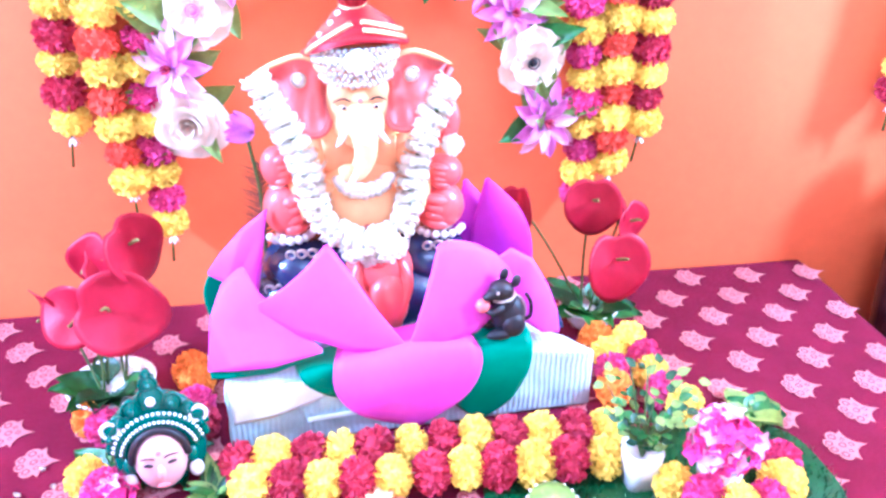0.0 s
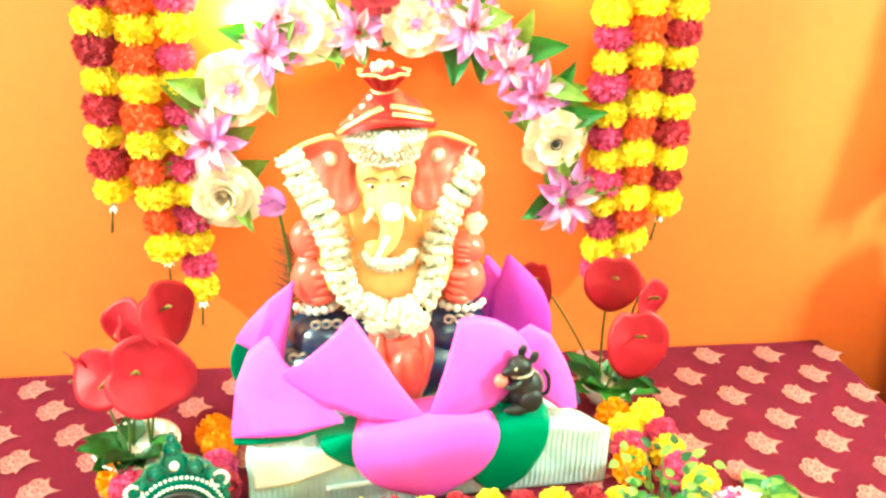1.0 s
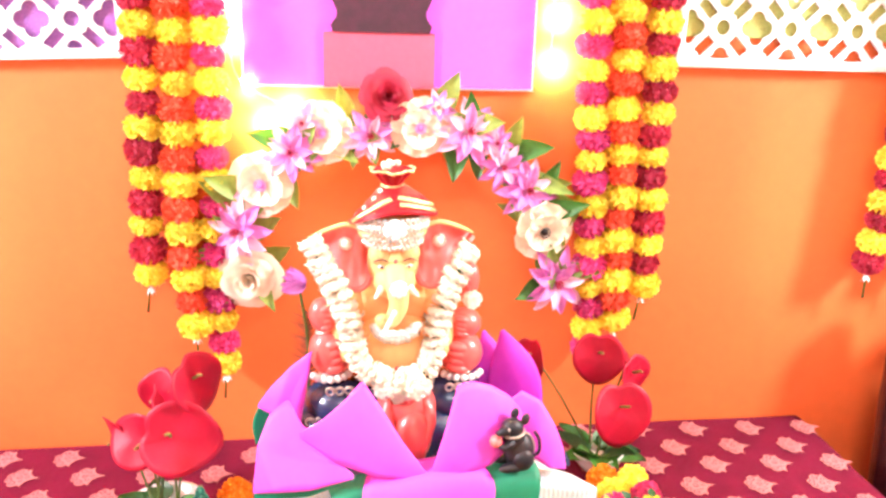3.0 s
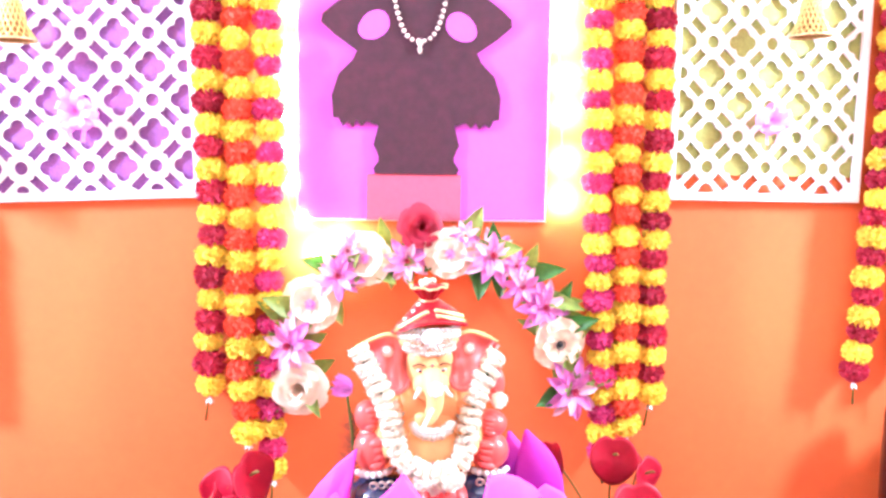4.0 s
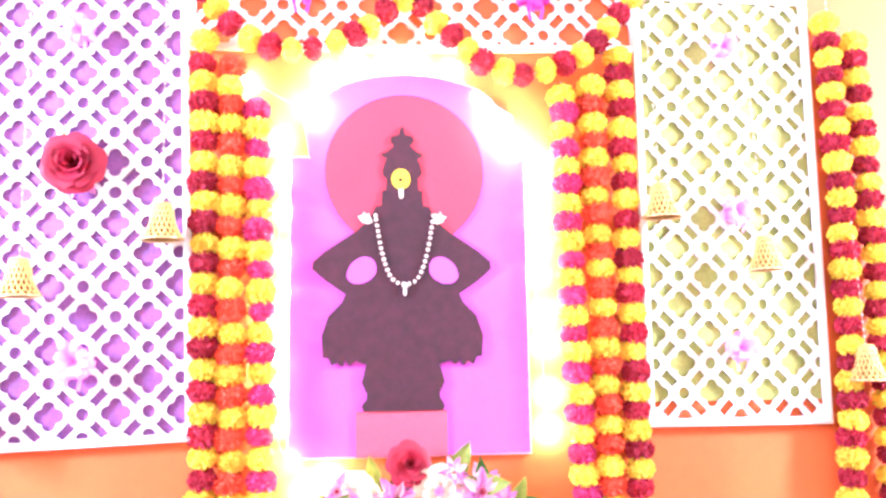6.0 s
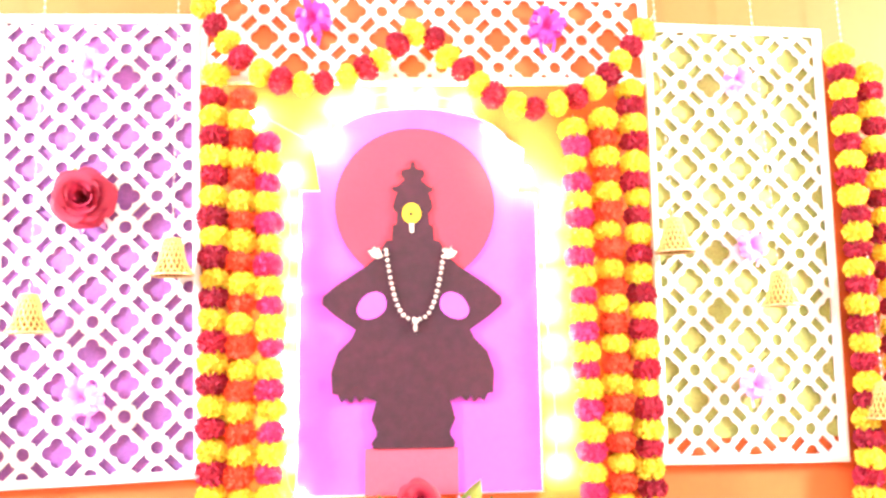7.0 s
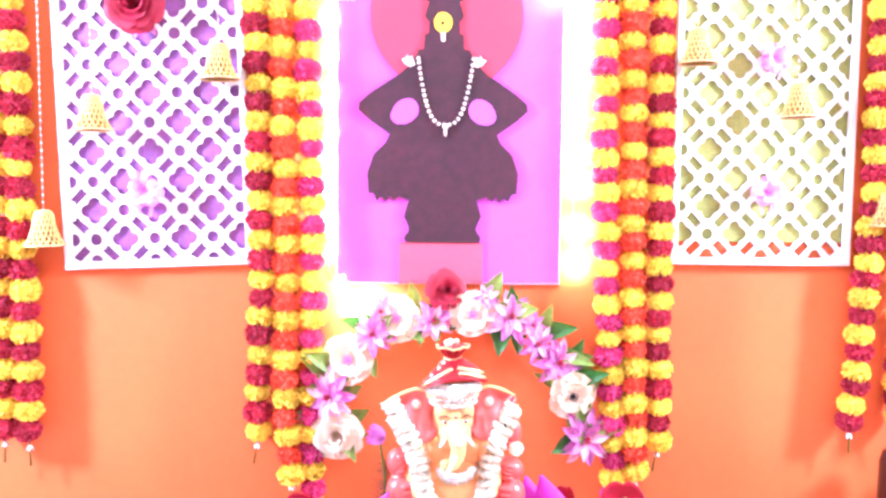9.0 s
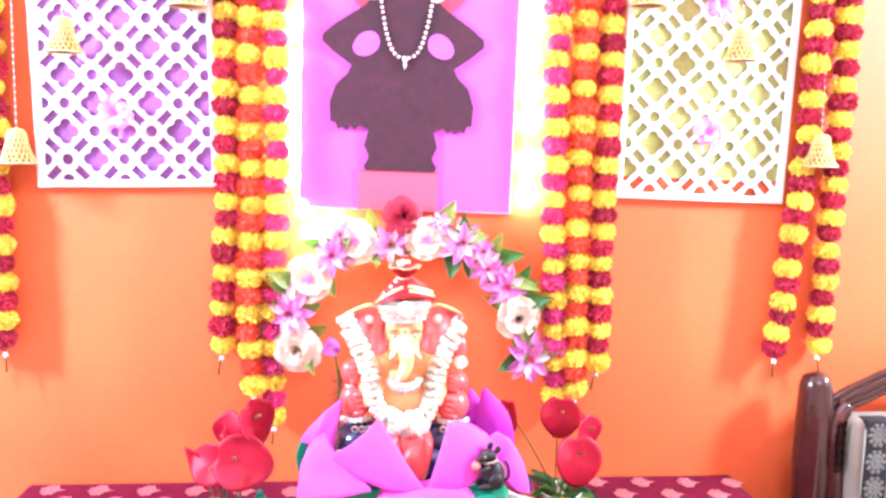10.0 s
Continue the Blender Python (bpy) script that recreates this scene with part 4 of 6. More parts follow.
        add_tube(bm, [(s * 0.080 + 0.0095 * math.cos(a), -0.205, 0.960 + 0.0095 * math.sin(a)) for a in (2 * math.pi * k / 16 for k in range(17))], 0.0022, SV, 6)
    # trunk
    trunk = curve_points([(0, -0.242, 0.922), (0.001, -0.266, 0.902), (0.003, -0.272, 0.880), (0.0, -0.274, 0.862), (-0.010, -0.278, 0.848), (-0.024, -0.284, 0.846), (-0.028, -0.286, 0.858)], 36)
    add_tube(bm, trunk, [0.0215 - 0.012 * (k / 35) ** 0.8 + 0.0006 * (k % 2) for k in range(36)], SK, 18)
    for k in range(9):
        a = 2 * math.pi * k / 8
        add_ball(bm, (0.002 + 0.009 * math.cos(a) * (k < 8), -0.291, 0.905 + 0.009 * math.sin(a) * (k < 8)), (0.006, 0.004, 0.006), WH, u=10, v=8)
    for k in range(10):
        add_ball(bm, (-0.006 - 0.0022 * k, -0.296, 0.868 - 0.0042 * k), (0.0042, 0.003, 0.0042), WH, u=8, v=6)
    add_ball(bm, (0, -0.258, 0.942), (0.0038, 0.0025, 0.0038), RD, u=10, v=8)
    # broad crescent collar of packed blossoms over the belly
    for row, (w, drop, size) in enumerate(((0.030, 0.016, 0.0075), (0.036, 0.024, 0.0080), (0.040, 0.032, 0.0070))):
        for k in range(13):
            a = math.pi * (1.04 + 0.92 * k / 12)
            add_ball(bm, (w * math.cos(a), -0.268 + 0.004 * row, 0.834 + drop * math.sin(a) + 0.001 * math.sin(3 * k)), (size, 0.006, size * 0.9), SV if row == 2 else WH, u=10, v=8)
    add_ball(bm, (0, -0.262, 0.754), (0.004, 0.003, 0.0045), RD, u=10, v=8)
    # dome under the turban, then the crown band with its rosette
    add_ball(bm, (0, -0.203, 0.985), (0.060, 0.046, 0.034), SK, u=28, v=18)
    for row in range(4):
        for k in range(21):
            a = math.pi * (1.0 + (k + 0.5 * (row % 2)) / 20.5)
            add_ball(bm, (0.060 * math.cos(a), -0.203 + 0.048 * math.sin(a), 0.990 + 0.0062 * row), (0.0042, 0.0035, 0.0040), WH if row % 2 else SV, u=8, v=6)
    for row, (r, z, size) in enumerate(((0.050, 0.967, 0.0042), (0.051, 0.9735, 0.0030), (0.051, 0.980, 0.0040), (0.050, 0.987, 0.0026), (0.049, 0.993, 0.0036))):
        for k in range(19):
            a = math.pi * (1.06 + 0.88 * (k + 0.5 * (row % 2)) / 18.5)
            add_ball(bm, (r * math.cos(a), -0.208 + 0.049 * math.sin(a), z - 0.004 * math.sin(math.pi * k / 18) + 0.0012 * math.sin(2.1 * k + row)), (size, size * 0.8, size * 1.1), SV, u=10, v=8)
    for k in range(6):
        a = 2 * math.pi * k / 6 + 0.52
        add_ball(bm, (0.011 * math.cos(a), -0.262, 0.996 + 0.010 * math.sin(a)), (0.0085, 0.005, 0.0085), WH, u=12, v=8)
    add_ball(bm, (0, -0.266, 0.996), (0.007, 0.005, 0.007), WH, u=12, v=8)
    # folded legs: glossy red lap with raised folds
    add_ball(bm, (0.016, -0.255, 0.676), (0.052, 0.044, 0.052), RD, u=24, v=18)
    add_ball(bm, (0.022, -0.290, 0.640), (0.034, 0.032, 0.048), RD, u=20, v=16)
    for dx, w in ((-0.022, 0.010), (0.0, 0.011), (0.022, 0.010)):
        add_tube(bm, curve_points([(0.014 + dx * 1.3, -0.276, 0.704), (0.016 + dx * 1.7, -0.294, 0.672), (0.020 + dx * 0.9, -0.308, 0.636), (0.026 + dx * 0.3, -0.304, 0.606)], 12), w, RD, 10)
    add_ball(bm, (0.012, -0.290, 0.712), (0.018, 0.010, 0.014), RD)
    # silver braid on the dress
    for cx, cz in ((-0.098, 0.712), (0.108, 0.706), (-0.135, 0.655)):
        for k in range(3):
            add_tube(bm, [(cx + (k - 1) * 0.016 + (0.008 - 0.002 * q / 6) * math.cos(q), -0.262 + abs(cx) * 0.1, cz + (0.008 - 0.002 * q / 6) * math.sin(q)) for q in (0.7 * i for i in range(13))], 0.0018, SV, 6)
    bmesh.ops.recalc_face_normals(bm, faces=bm.faces)
    ob = part("seated_idol", bm, [M[k] for k in ("skin", "enamel", "ear", "silver", "navy", "black", "white")], None)
    ob.location.x = 0.012
    return tagged(ob, "glossy painted elephant-headed seated idol with silver ornaments", "statue")


idol()


def idol_turban():
    ob = thing("turban", (0.013, -0.205, 1.003), "crimson satin turban with gilt bands on the idol's head", "turban")

    def wrap(a, q):
        """Surface of the wound cloth at angle a and height q."""
        front = max(0.0, -math.sin(a))
        r = 0.075 * (1 - 0.76 * q ** (1.35 + 0.3 * math.cos(a))) * (1 + 0.025 * math.sin(7 * q * math.pi + a) + 0.03 * math.cos(a) * math.sin(math.pi * q))
        lift = (0.020 * front ** 2 + 0.004 * math.cos(a)) * (1 - q)
        return Vector((r * math.cos(a), 0.80 * r * math.sin(a), -0.002 + 0.060 * q + lift))

    bm = bmesh.new()
    rings = [[bm.verts.new(wrap(2 * math.pi * k / 48, j / 16)) for k in range(48)] for j in range(17)]
    for a, b in zip(rings, rings[1:]):
        for k in range(48):
            bm.faces.new((a[k], a[(k + 1) % 48], b[(k + 1) % 48], b[k]))
    bm.faces.new(rings[-1])
    part("wrap", bm, M["turban"], ob)
    for side, starts in ((1, ((0.26, 0.58), (0.08, 0.36))), (-1, ((0.05, 0.55),))):
        for lo, hi in starts:
            bm = bmesh.new()
            line = []
            for k in range(15):
                t = k / 14
                a = -math.pi / 2 + side * (0.12 + 1.15 * t)
                q = (hi + (lo + 0.12 - hi) * t) if side > 0 else (hi + (lo - hi) * t)
                line.append(wrap(a, q) * 1.02)
            add_tube(bm, line, 0.0042, 0, 6, 0.5)
            part("gilt_band", bm, M["gold"], ob, "gilt braid band")
    bm = bmesh.new()
    add_lathe(bm, [(0.0165, 0.050), (0.0155, 0.056), (0.021, 0.064), (0.030, 0.074), (0.0355, 0.081), (0.033, 0.083), (0.020, 0.077), (0.0, 0.075)], (0, 0, 0), 0, 112, lambda a, z: 1 + (0.07 * math.sin(14 * a) + 0.04 * math.sin(5 * a + 1)) * max(0, (z - 0.045) / 0.036))
    part("fan", bm, M["turban"], ob, "pleated crimson top knot")
    bm = bmesh.new()
    add_tube(bm, [((0.0345 * (1 + 0.07 * math.sin(14 * a) + 0.04 * math.sin(5 * a + 1))) * math.cos(a), (0.0345 * (1 + 0.07 * math.sin(14 * a) + 0.04 * math.sin(5 * a + 1))) * math.sin(a), 0.0815 + 0.002 * math.sin(5 * a)) for a in (2 * math.pi * k / 112 for k in range(113))], 0.0022, 0, 6)
    part("fan_edge", bm, M["gold"], ob, "gilt edging")
    bm = bmesh.new()
    add_tube(bm, [(0.0165 * math.cos(a), 0.0165 * math.sin(a), 0.0565 + 0.003 * math.sin(a)) for a in (2 * math.pi * k / 30 for k in range(31))], 0.0034, 0, 6)
    part("knot_band", bm, M["gold"], ob, "gilt braid band")
    bm = bmesh.new()
    for k in range(12):
        a = rng.uniform(0, 6.28)
        add_ball(bm, (-0.002 + 0.012 * math.cos(a), 0.012 * math.sin(a), 0.083 + rng.uniform(0, 0.012)), (0.005, 0.005, 0.005), 0, u=8, v=6)
    part("blossom_tuft", bm, M["jasmine"], ob, "small yellow-white blossom tuft")
    for a0, q0 in ((-2.5, 0.62), (-2.4, 0.82), (-2.7, 0.40)):
        spot = wrap(a0, q0) * 1.02
        bm = bmesh.new()
        for k in range(5):
            a = 1.26 * k
            add_ball(bm, spot + Vector((0.0024 * math.cos(a), 0, 0.0024 * math.sin(a))), (0.0022, 0.002, 0.0022), 0, u=8, v=6)
        part("sequin_flower", bm, M["white"], ob, "white sequin flower")


idol_turban()


def tuft_mesh(name, mat, seed, r=0.019, thick=0.0098):
    """A ring of tightly packed blossoms: a ruffled disc with a scalloped rim."""
    g = random.Random(seed)
    bm = bmesh.new()
    add_lathe(bm, [(0.002, -thick * 0.6), (r * 0.55, -thick * 0.75), (r * 0.85, -thick * 0.55), (r, -thick * 0.05), (r * 0.9, thick * 0.5), (r * 0.55, thick * 0.8), (0.002, thick * 0.6)],
              (0, 0, 0), 0, 40, lambda a, z: 1 + 0.10 * math.sin(9 * a + seed) + 0.05 * math.sin(17 * a + 3 * seed))
    for v in bm.verts:
        v.co += v.co.normalized() * 0.003 * noise.noise(v.co * 160 + Vector((seed, 0, 0)))
    for k in range(16):
        a = k * 0.393 + g.uniform(-0.15, 0.15)
        d = Vector((math.cos(a), math.sin(a), g.uniform(-0.5, 0.5)))
        add_leaf(bm, d * r * 0.6, d * r * g.uniform(1.0, 1.12), r * 0.30, (0, 0, 1), 0.3, 0.1, 0, 3, 1.4, 2, 0, 0, 0.5)
    me = bpy.data.meshes.new(name)
    bm.to_mesh(me)
    bm.free()
    me.materials.append(mat)
    me.polygons.foreach_set("use_smooth", [True] * len(me.polygons))
    return me


JASMINE = [tuft_mesh("jasmine_tuft", M["jasmine"], 40 + k) for k in range(4)]


def jasmine_garland():
    ob = thing("jasmine_garland", (0.012, -0.25, 0.735), "thick garland of cream jasmine blossoms round the idol", "garland")
    pts = [(-0.136, -0.230, 0.972), (-0.122, -0.236, 0.940), (-0.104, -0.246, 0.908), (-0.084, -0.258, 0.862), (-0.074, -0.266, 0.812), (-0.062, -0.272, 0.768), (-0.030, -0.284, 0.748),
           (0.0, -0.290, 0.742), (0.030, -0.286, 0.744), (0.055, -0.274, 0.766), (0.067, -0.264, 0.820), (0.082, -0.254, 0.866), (0.104, -0.244, 0.908), (0.134, -0.232, 0.962)]
    base = Vector((0, -0.25, 0.735))
    line = [p - base for p in curve_points(pts, 300)]
    bm = bmesh.new()
    add_tube(bm, line[::6], 0.004, 0, 6)
    part("thread", bm, M["stem"], ob, "green thread")
    gone, nxt = 0.0, 0.0
    for i, (a, b) in enumerate(zip(line, line[1:])):
        gone += (b - a).length
        if gone >= nxt:
            d = (b - a).normalized()
            low = max(0, 1 - (b.z + 0.02) / 0.05) if b.z < 0.03 else 0
            s = rng.uniform(1.0, 1.2) * (1 + 0.2 * min(1, low))
            shared("blossom", rng.choice(JASMINE), ob, Matrix.Translation(b + Vector((rng.uniform(-1, 1), 0, rng.uniform(-1, 1))) * 0.002) @ d.to_track_quat("Z", "Y").to_matrix().to_4x4() @ pose(0, 0, 0, rng.uniform(-15, 15), rng.uniform(-15, 15), rng.uniform(0, 360)) @ Matrix.Scale(s, 4))
            nxt += rng.uniform(0.0145, 0.0190)
    for k in range(16):
        a = k * 2.4
        q = Vector((0.004 + 0.045 * math.sqrt(k / 16) * math.cos(a), -0.045 - 0.012 * rng.random(), 0.0 + 0.018 * math.sqrt(k / 16) * math.sin(a)))
        shared("blossom", rng.choice(JASMINE), ob, facing(q, (0.6 * math.cos(a), -1, 0.5 * math.sin(a)), rng.uniform(0, 360)) @ Matrix.Scale(rng.uniform(0.6, 0.85), 4))
    for x, z in ((0.13, 0.868),):
        shared("blossom", JASMINE[0], ob, pose(x, -0.005, z - 0.735, 80, 0, 0) @ Matrix.Scale(0.8, 4))


jasmine_garland()

# ---- mouse figure ----


def mouse_figure():
    bm = bmesh.new()
    B, P_, S = 0, 1, 2
    add_ball(bm, (0.008, 0, 0.032), (0.026, 0.022, 0.033), B)
    add_ball(bm, (0.0, -0.002, 0.055), (0.018, 0.016, 0.022), B)
    add_ball(bm, (-0.006, -0.004, 0.078), (0.019, 0.016, 0.015), B, (0, 10, 0))
    add_tube(bm, [(-0.012, -0.006, 0.078), (-0.026, -0.010, 0.074), (-0.036, -0.012, 0.073)], [0.013, 0.008, 0.003], B, 12)
    add_ball(bm, (0.002, 0.006, 0.096), (0.009, 0.004, 0.010), B, (0, 0, 20))
    add_ball(bm, (0.014, -0.010, 0.092), (0.009, 0.004, 0.010), B, (0, 0, 20))
    for s in (-1, 1):
        add_tube(bm, [(-0.006, s * 0.012, 0.056), (-0.022, s * 0.014, 0.046), (-0.030, s * 0.008, 0.050)], [0.007, 0.006, 0.005], B, 10)
        add_ball(bm, (-0.008, s * 0.016, 0.010), (0.024, 0.009, 0.009), B)
        add_ball(bm, (0.010, s * 0.018, 0.022), (0.018, 0.010, 0.019), B)
    add_ball(bm, (-0.034, -0.004, 0.056), (0.011, 0.010, 0.011), P_)
    add_ball(bm, (-0.017, -0.018, 0.081), (0.0028, 0.002, 0.0028), S, u=8, v=6)
    add_tube(bm, [(-0.002 + 0.0165 * math.cos(a), -0.003 + 0.0155 * math.sin(a), 0.066 + 0.003 * math.cos(a)) for a in (2 * math.pi * k / 20 for k in range(21))], 0.0024, S, 6)
    add_tube(bm, [(0.036 * math.cos(a), 0.004, 0.030 + 0.034 * math.sin(a)) for a in (-0.3 + 1.3 * k / 12 for k in range(13))], 0.0035, S, 6)
    add_tube(bm, curve_points([(0.03, 0.008, 0.01), (0.046, 0.004, 0.018), (0.044, 0.0, 0.045), (0.036, 0.0, 0.06)], 14), 0.003, B, 6)
    bmesh.ops.recalc_face_normals(bm, faces=bm.faces)
    ob = part("mouse_figurine", bm, [M["black"], M["ear"], M["silver"]], None)
    ob.matrix_world = pose(0.196, -0.360, 0.608, 0, 0, 8)
    tagged(ob, "small black mouse figurine holding a pink sweet", "figurine")


mouse_figure()

# ---- flowers ----


def lily_mesh(r, seed, mat_index=0):
    g = random.Random(seed)
    bm = bmesh.new()
    for ring, (n, lift, reach, w) in enumerate(((9, 0.25, 1.0, 0.19), (7, 0.75, 0.8, 0.16))):
        for k in range(n):
            a = 2 * math.pi * (k + 0.5 * ring) / n + g.uniform(-0.15, 0.15)
            d = Vector((math.cos(a), math.sin(a), lift + g.uniform(-0.12, 0.12))).normalized()
            add_leaf(bm, d * r * 0.08, d * r * reach * g.uniform(0.88, 1.08), r * w, (0, 0, 1), 0.5, 0.25, 1 if g.random() < 0.5 else 0, 8, 0.95, 4, 0.08, k, 0.7)
    for k in range(7):
        a = k * 0.9
        add_tube(bm, [(0, 0, r * 0.08), (r * 0.1 * math.cos(a), r * 0.1 * math.sin(a), r * 0.36)], [r * 0.016, r * 0.03], 2, 5)
    return bm


def open_flower_mesh(r, seed):
    """A broad five-petalled bloom with ruffled petals and a dark eye."""
    g = random.Random(seed)
    bm = bmesh.new()
    for ring, (n, lift, reach, w) in enumerate(((6, 0.15, 0.98, 0.52), (4, 0.5, 0.66, 0.42))):
        for k in range(n):
            a = 2 * math.pi * (k + 0.5 * ring) / n + g.uniform(-0.15, 0.15)
            d = Vector((math.cos(a), math.sin(a), lift)).normalized()
            add_leaf(bm, d * r * 0.05, d * r * reach * g.uniform(0.92, 1.05), r * w, (0, 0, 1), 0.22, 0.16, 0, 10, 1.5, 6, 0.10, g.uniform(0, 6), 0.45)
    add_ball(bm, (0, 0, r * 0.2), (r * 0.11, r * 0.11, r * 0.06), 1, u=12, v=8)
    add_tube(bm, [(r * 0.15 * math.cos(a), r * 0.15 * math.sin(a), r * 0.24) for a in (2 * math.pi * k / 14 for k in range(15))], r * 0.02, 1, 5)
    return bm


def rose_mesh(r, seed):
    """A full rose facing +z: rings of cupped, round-edged petals whose lips roll outwards."""
    g = random.Random(seed)
    bm = bmesh.new()
    for ring, (rad, high, n, curl) in enumerate(((0.16, 0.62, 3, 0.04), (0.27, 0.64, 3, 0.10), (0.40, 0.58, 4, 0.16), (0.54, 0.46, 5, 0.22), (0.70, 0.30, 5, 0.28))):
        for k in range(n):
            mid = 2 * math.pi * k / n + ring * 0.9 + g.uniform(-0.15, 0.15)
            half = math.pi / n * 1.45
            size = g.uniform(0.92, 1.06)
            ph = g.uniform(0, 6.28)
            rows = []
            for i in range(9):
                v = i / 8
                row = []
                for j in range(11):
                    s = j / 5 - 1
                    q = v * (1 - 0.22 * abs(s) ** 3 + 0.03 * math.sin(5 * s + ph))
                    ang = mid + s * half * (0.35 + 0.65 * min(1.0, q * 1.6) ** 0.6)
                    rho = r * size * (rad * q ** 0.5 + curl * q ** 4 + 0.015 * s)
                    z = r * size * (high * q ** 1.1 - 0.75 * curl * q ** 6 + 0.02 * math.sin(4 * s + ph) * q)
                    row.append(bm.verts.new((rho * math.cos(ang), rho * math.sin(ang), z + r * 0.002 * i)))
                rows.append(row)
            for p, q in zip(rows, rows[1:]):
                for j in range(10):
                    bm.faces.new((p[j], p[j + 1], q[j + 1], q[j]))
    return bm


def pieces(bm):
    """Splits a bmesh into its loose pieces, each a bmesh of its own with the material of its first face."""
    left, out = set(bm.faces), []
    while left:
        seed = left.pop()
        found, queue = [seed], [seed]
        while queue:
            for v in queue.pop().verts:
                for f in v.link_faces:
                    if f in left:
                        left.remove(f)
                        found.append(f)
                        queue.append(f)
        out.append(found)
    out.sort(key=lambda fs: min(f.index for f in fs))
    made = []
    for faces in out:
        one, seen = bmesh.new(), {}
        for f in faces:
            for v in f.verts:
                if v not in seen:
                    seen[v] = one.verts.new(v.co)
            one.faces.new([seen[v] for v in f.verts])
        made.append((one, faces[0].material_index, len(faces)))
    return made


def bloom(bm, mats, parent, m, label, name="silk_flower"):
    """A flower whose petals are parts under its middle."""
    bm.faces.index_update()
    found = pieces(bm)
    bm.free()
    heart = bmesh.new()
    petals, middle = [], len(mats) - 1
    for k, (one, index, count) in enumerate(found):
        is_heart = index == middle if len(mats) > 1 else k >= len(found) - 3
        if is_heart:
            me = bpy.data.meshes.new("piece")
            one.to_mesh(me)
            one.free()
            heart.from_mesh(me)
            bpy.data.meshes.remove(me)
        else:
            petals.append((one, index))
    f = part(name, heart, mats[middle], parent, label)
    f.matrix_local = m
    for one, index in petals:
        part("petal", one, mats[index], f)
    return f


def floral_arch():
    ob = thing("floral_arch", (0.04, -0.03, 0.82), "arch of silk lilies, cream blooms and leaves on the orange wall", "flower arch")
    base = Vector((0.04, -0.03, 0.82))
    spots = [("lily", 0.308, 0.822, 0.062), ("cream", 0.280, 0.926, 0.055), ("lily", 0.248, 0.999, 0.055), ("lily", 0.199, 1.048, 0.042), ("lily", 0.139, 1.107, 0.058),
             ("blush", 0.053, 1.118, 0.052), ("rose", -0.004, 1.170, 0.052), ("lily", -0.035, 1.105, 0.046), ("blush", -0.116, 1.109, 0.055), ("lily", -0.172, 1.076, 0.048),
             ("blush", -0.227, 1.019, 0.058), ("lily", -0.268, 0.937, 0.060), ("ruffle", -0.256, 0.848, 0.058), ("small", 0.190, 1.090, 0.03), ("small", -0.151, 1.127, 0.035), ("small", 0.084, 1.152, 0.03)]
    for i, (kind, x, z, r) in enumerate(spots):
        p = Vector((x, -0.052 - 0.01 * (i % 2), z)) - base
        outward = Vector((x - 0.04, 0, z - 0.9)).normalized()
        way = Vector((0.25 * outward.x + rng.uniform(-0.2, 0.2), -1, 0.2 * outward.z - 0.05 + rng.uniform(-0.2, 0.15)))
        r *= 1.14 if kind == "lily" else 1.12
        m = facing(p, way, rng.uniform(0, 360))
        if kind in ("lily", "small"):
            bloom(lily_mesh(r, 100 + i), [M["lily"], M["lily_pale"], M["rose"]], ob, m, "orchid-pink silk lily")
        elif kind == "cream":
            bloom(open_flower_mesh(r, 100 + i), [M["cream"], M["black"]], ob, m, "cream silk bloom with dark eye")
        elif kind == "blush":
            bloom(open_flower_mesh(r, 100 + i), [M["cream"], M["lily"]], ob, m, "cream silk bloom with pink eye")
        elif kind == "ruffle":
            bloom(rose_mesh(r, 100 + i), [M["cream"]], ob, m, "ruffled cream silk rose")
        else:
            bloom(rose_mesh(r * 0.85, 100 + i), [M["rose"]], ob, m, "crimson silk rose")
    arc = curve_points([(0.315, -0.03, 0.792), (0.292, -0.03, 0.898), (0.253, -0.03, 0.998), (0.173, -0.03, 1.087), (0.066, -0.03, 1.132), (-0.044, -0.03, 1.128), (-0.145, -0.03, 1.089), (-0.227, -0.03, 1.010), (-0.266, -0.03, 0.917), (-0.255, -0.03, 0.818)], 90)
    bm = bmesh.new()
    add_tube(bm, [p - base for p in arc], 0.005, 0, 8)
    part("vine", bm, M["stem"], ob)
    for k in range(58):
        p = arc[min(89, int(k * 90 / 58))] - base
        a = rng.uniform(0, 2 * math.pi)
        d = Vector((math.cos(a), rng.uniform(-0.5, -0.1), math.sin(a)))
        bm = bmesh.new()
        add_leaf(bm, p, p + d * rng.uniform(0.06, 0.095) + Vector((0, -0.024, 0)), rng.uniform(0.016, 0.024), (0, -1, 0.2), 0.25, 0.2, 0, 7, 0.7, 4, 0.05, k)
        part("leaf", bm, M[rng.choice(("green", "pale_green", "pale_green", "pale_green"))], ob)


set_up(before)
floral_arch()
before = set(scene.objects)


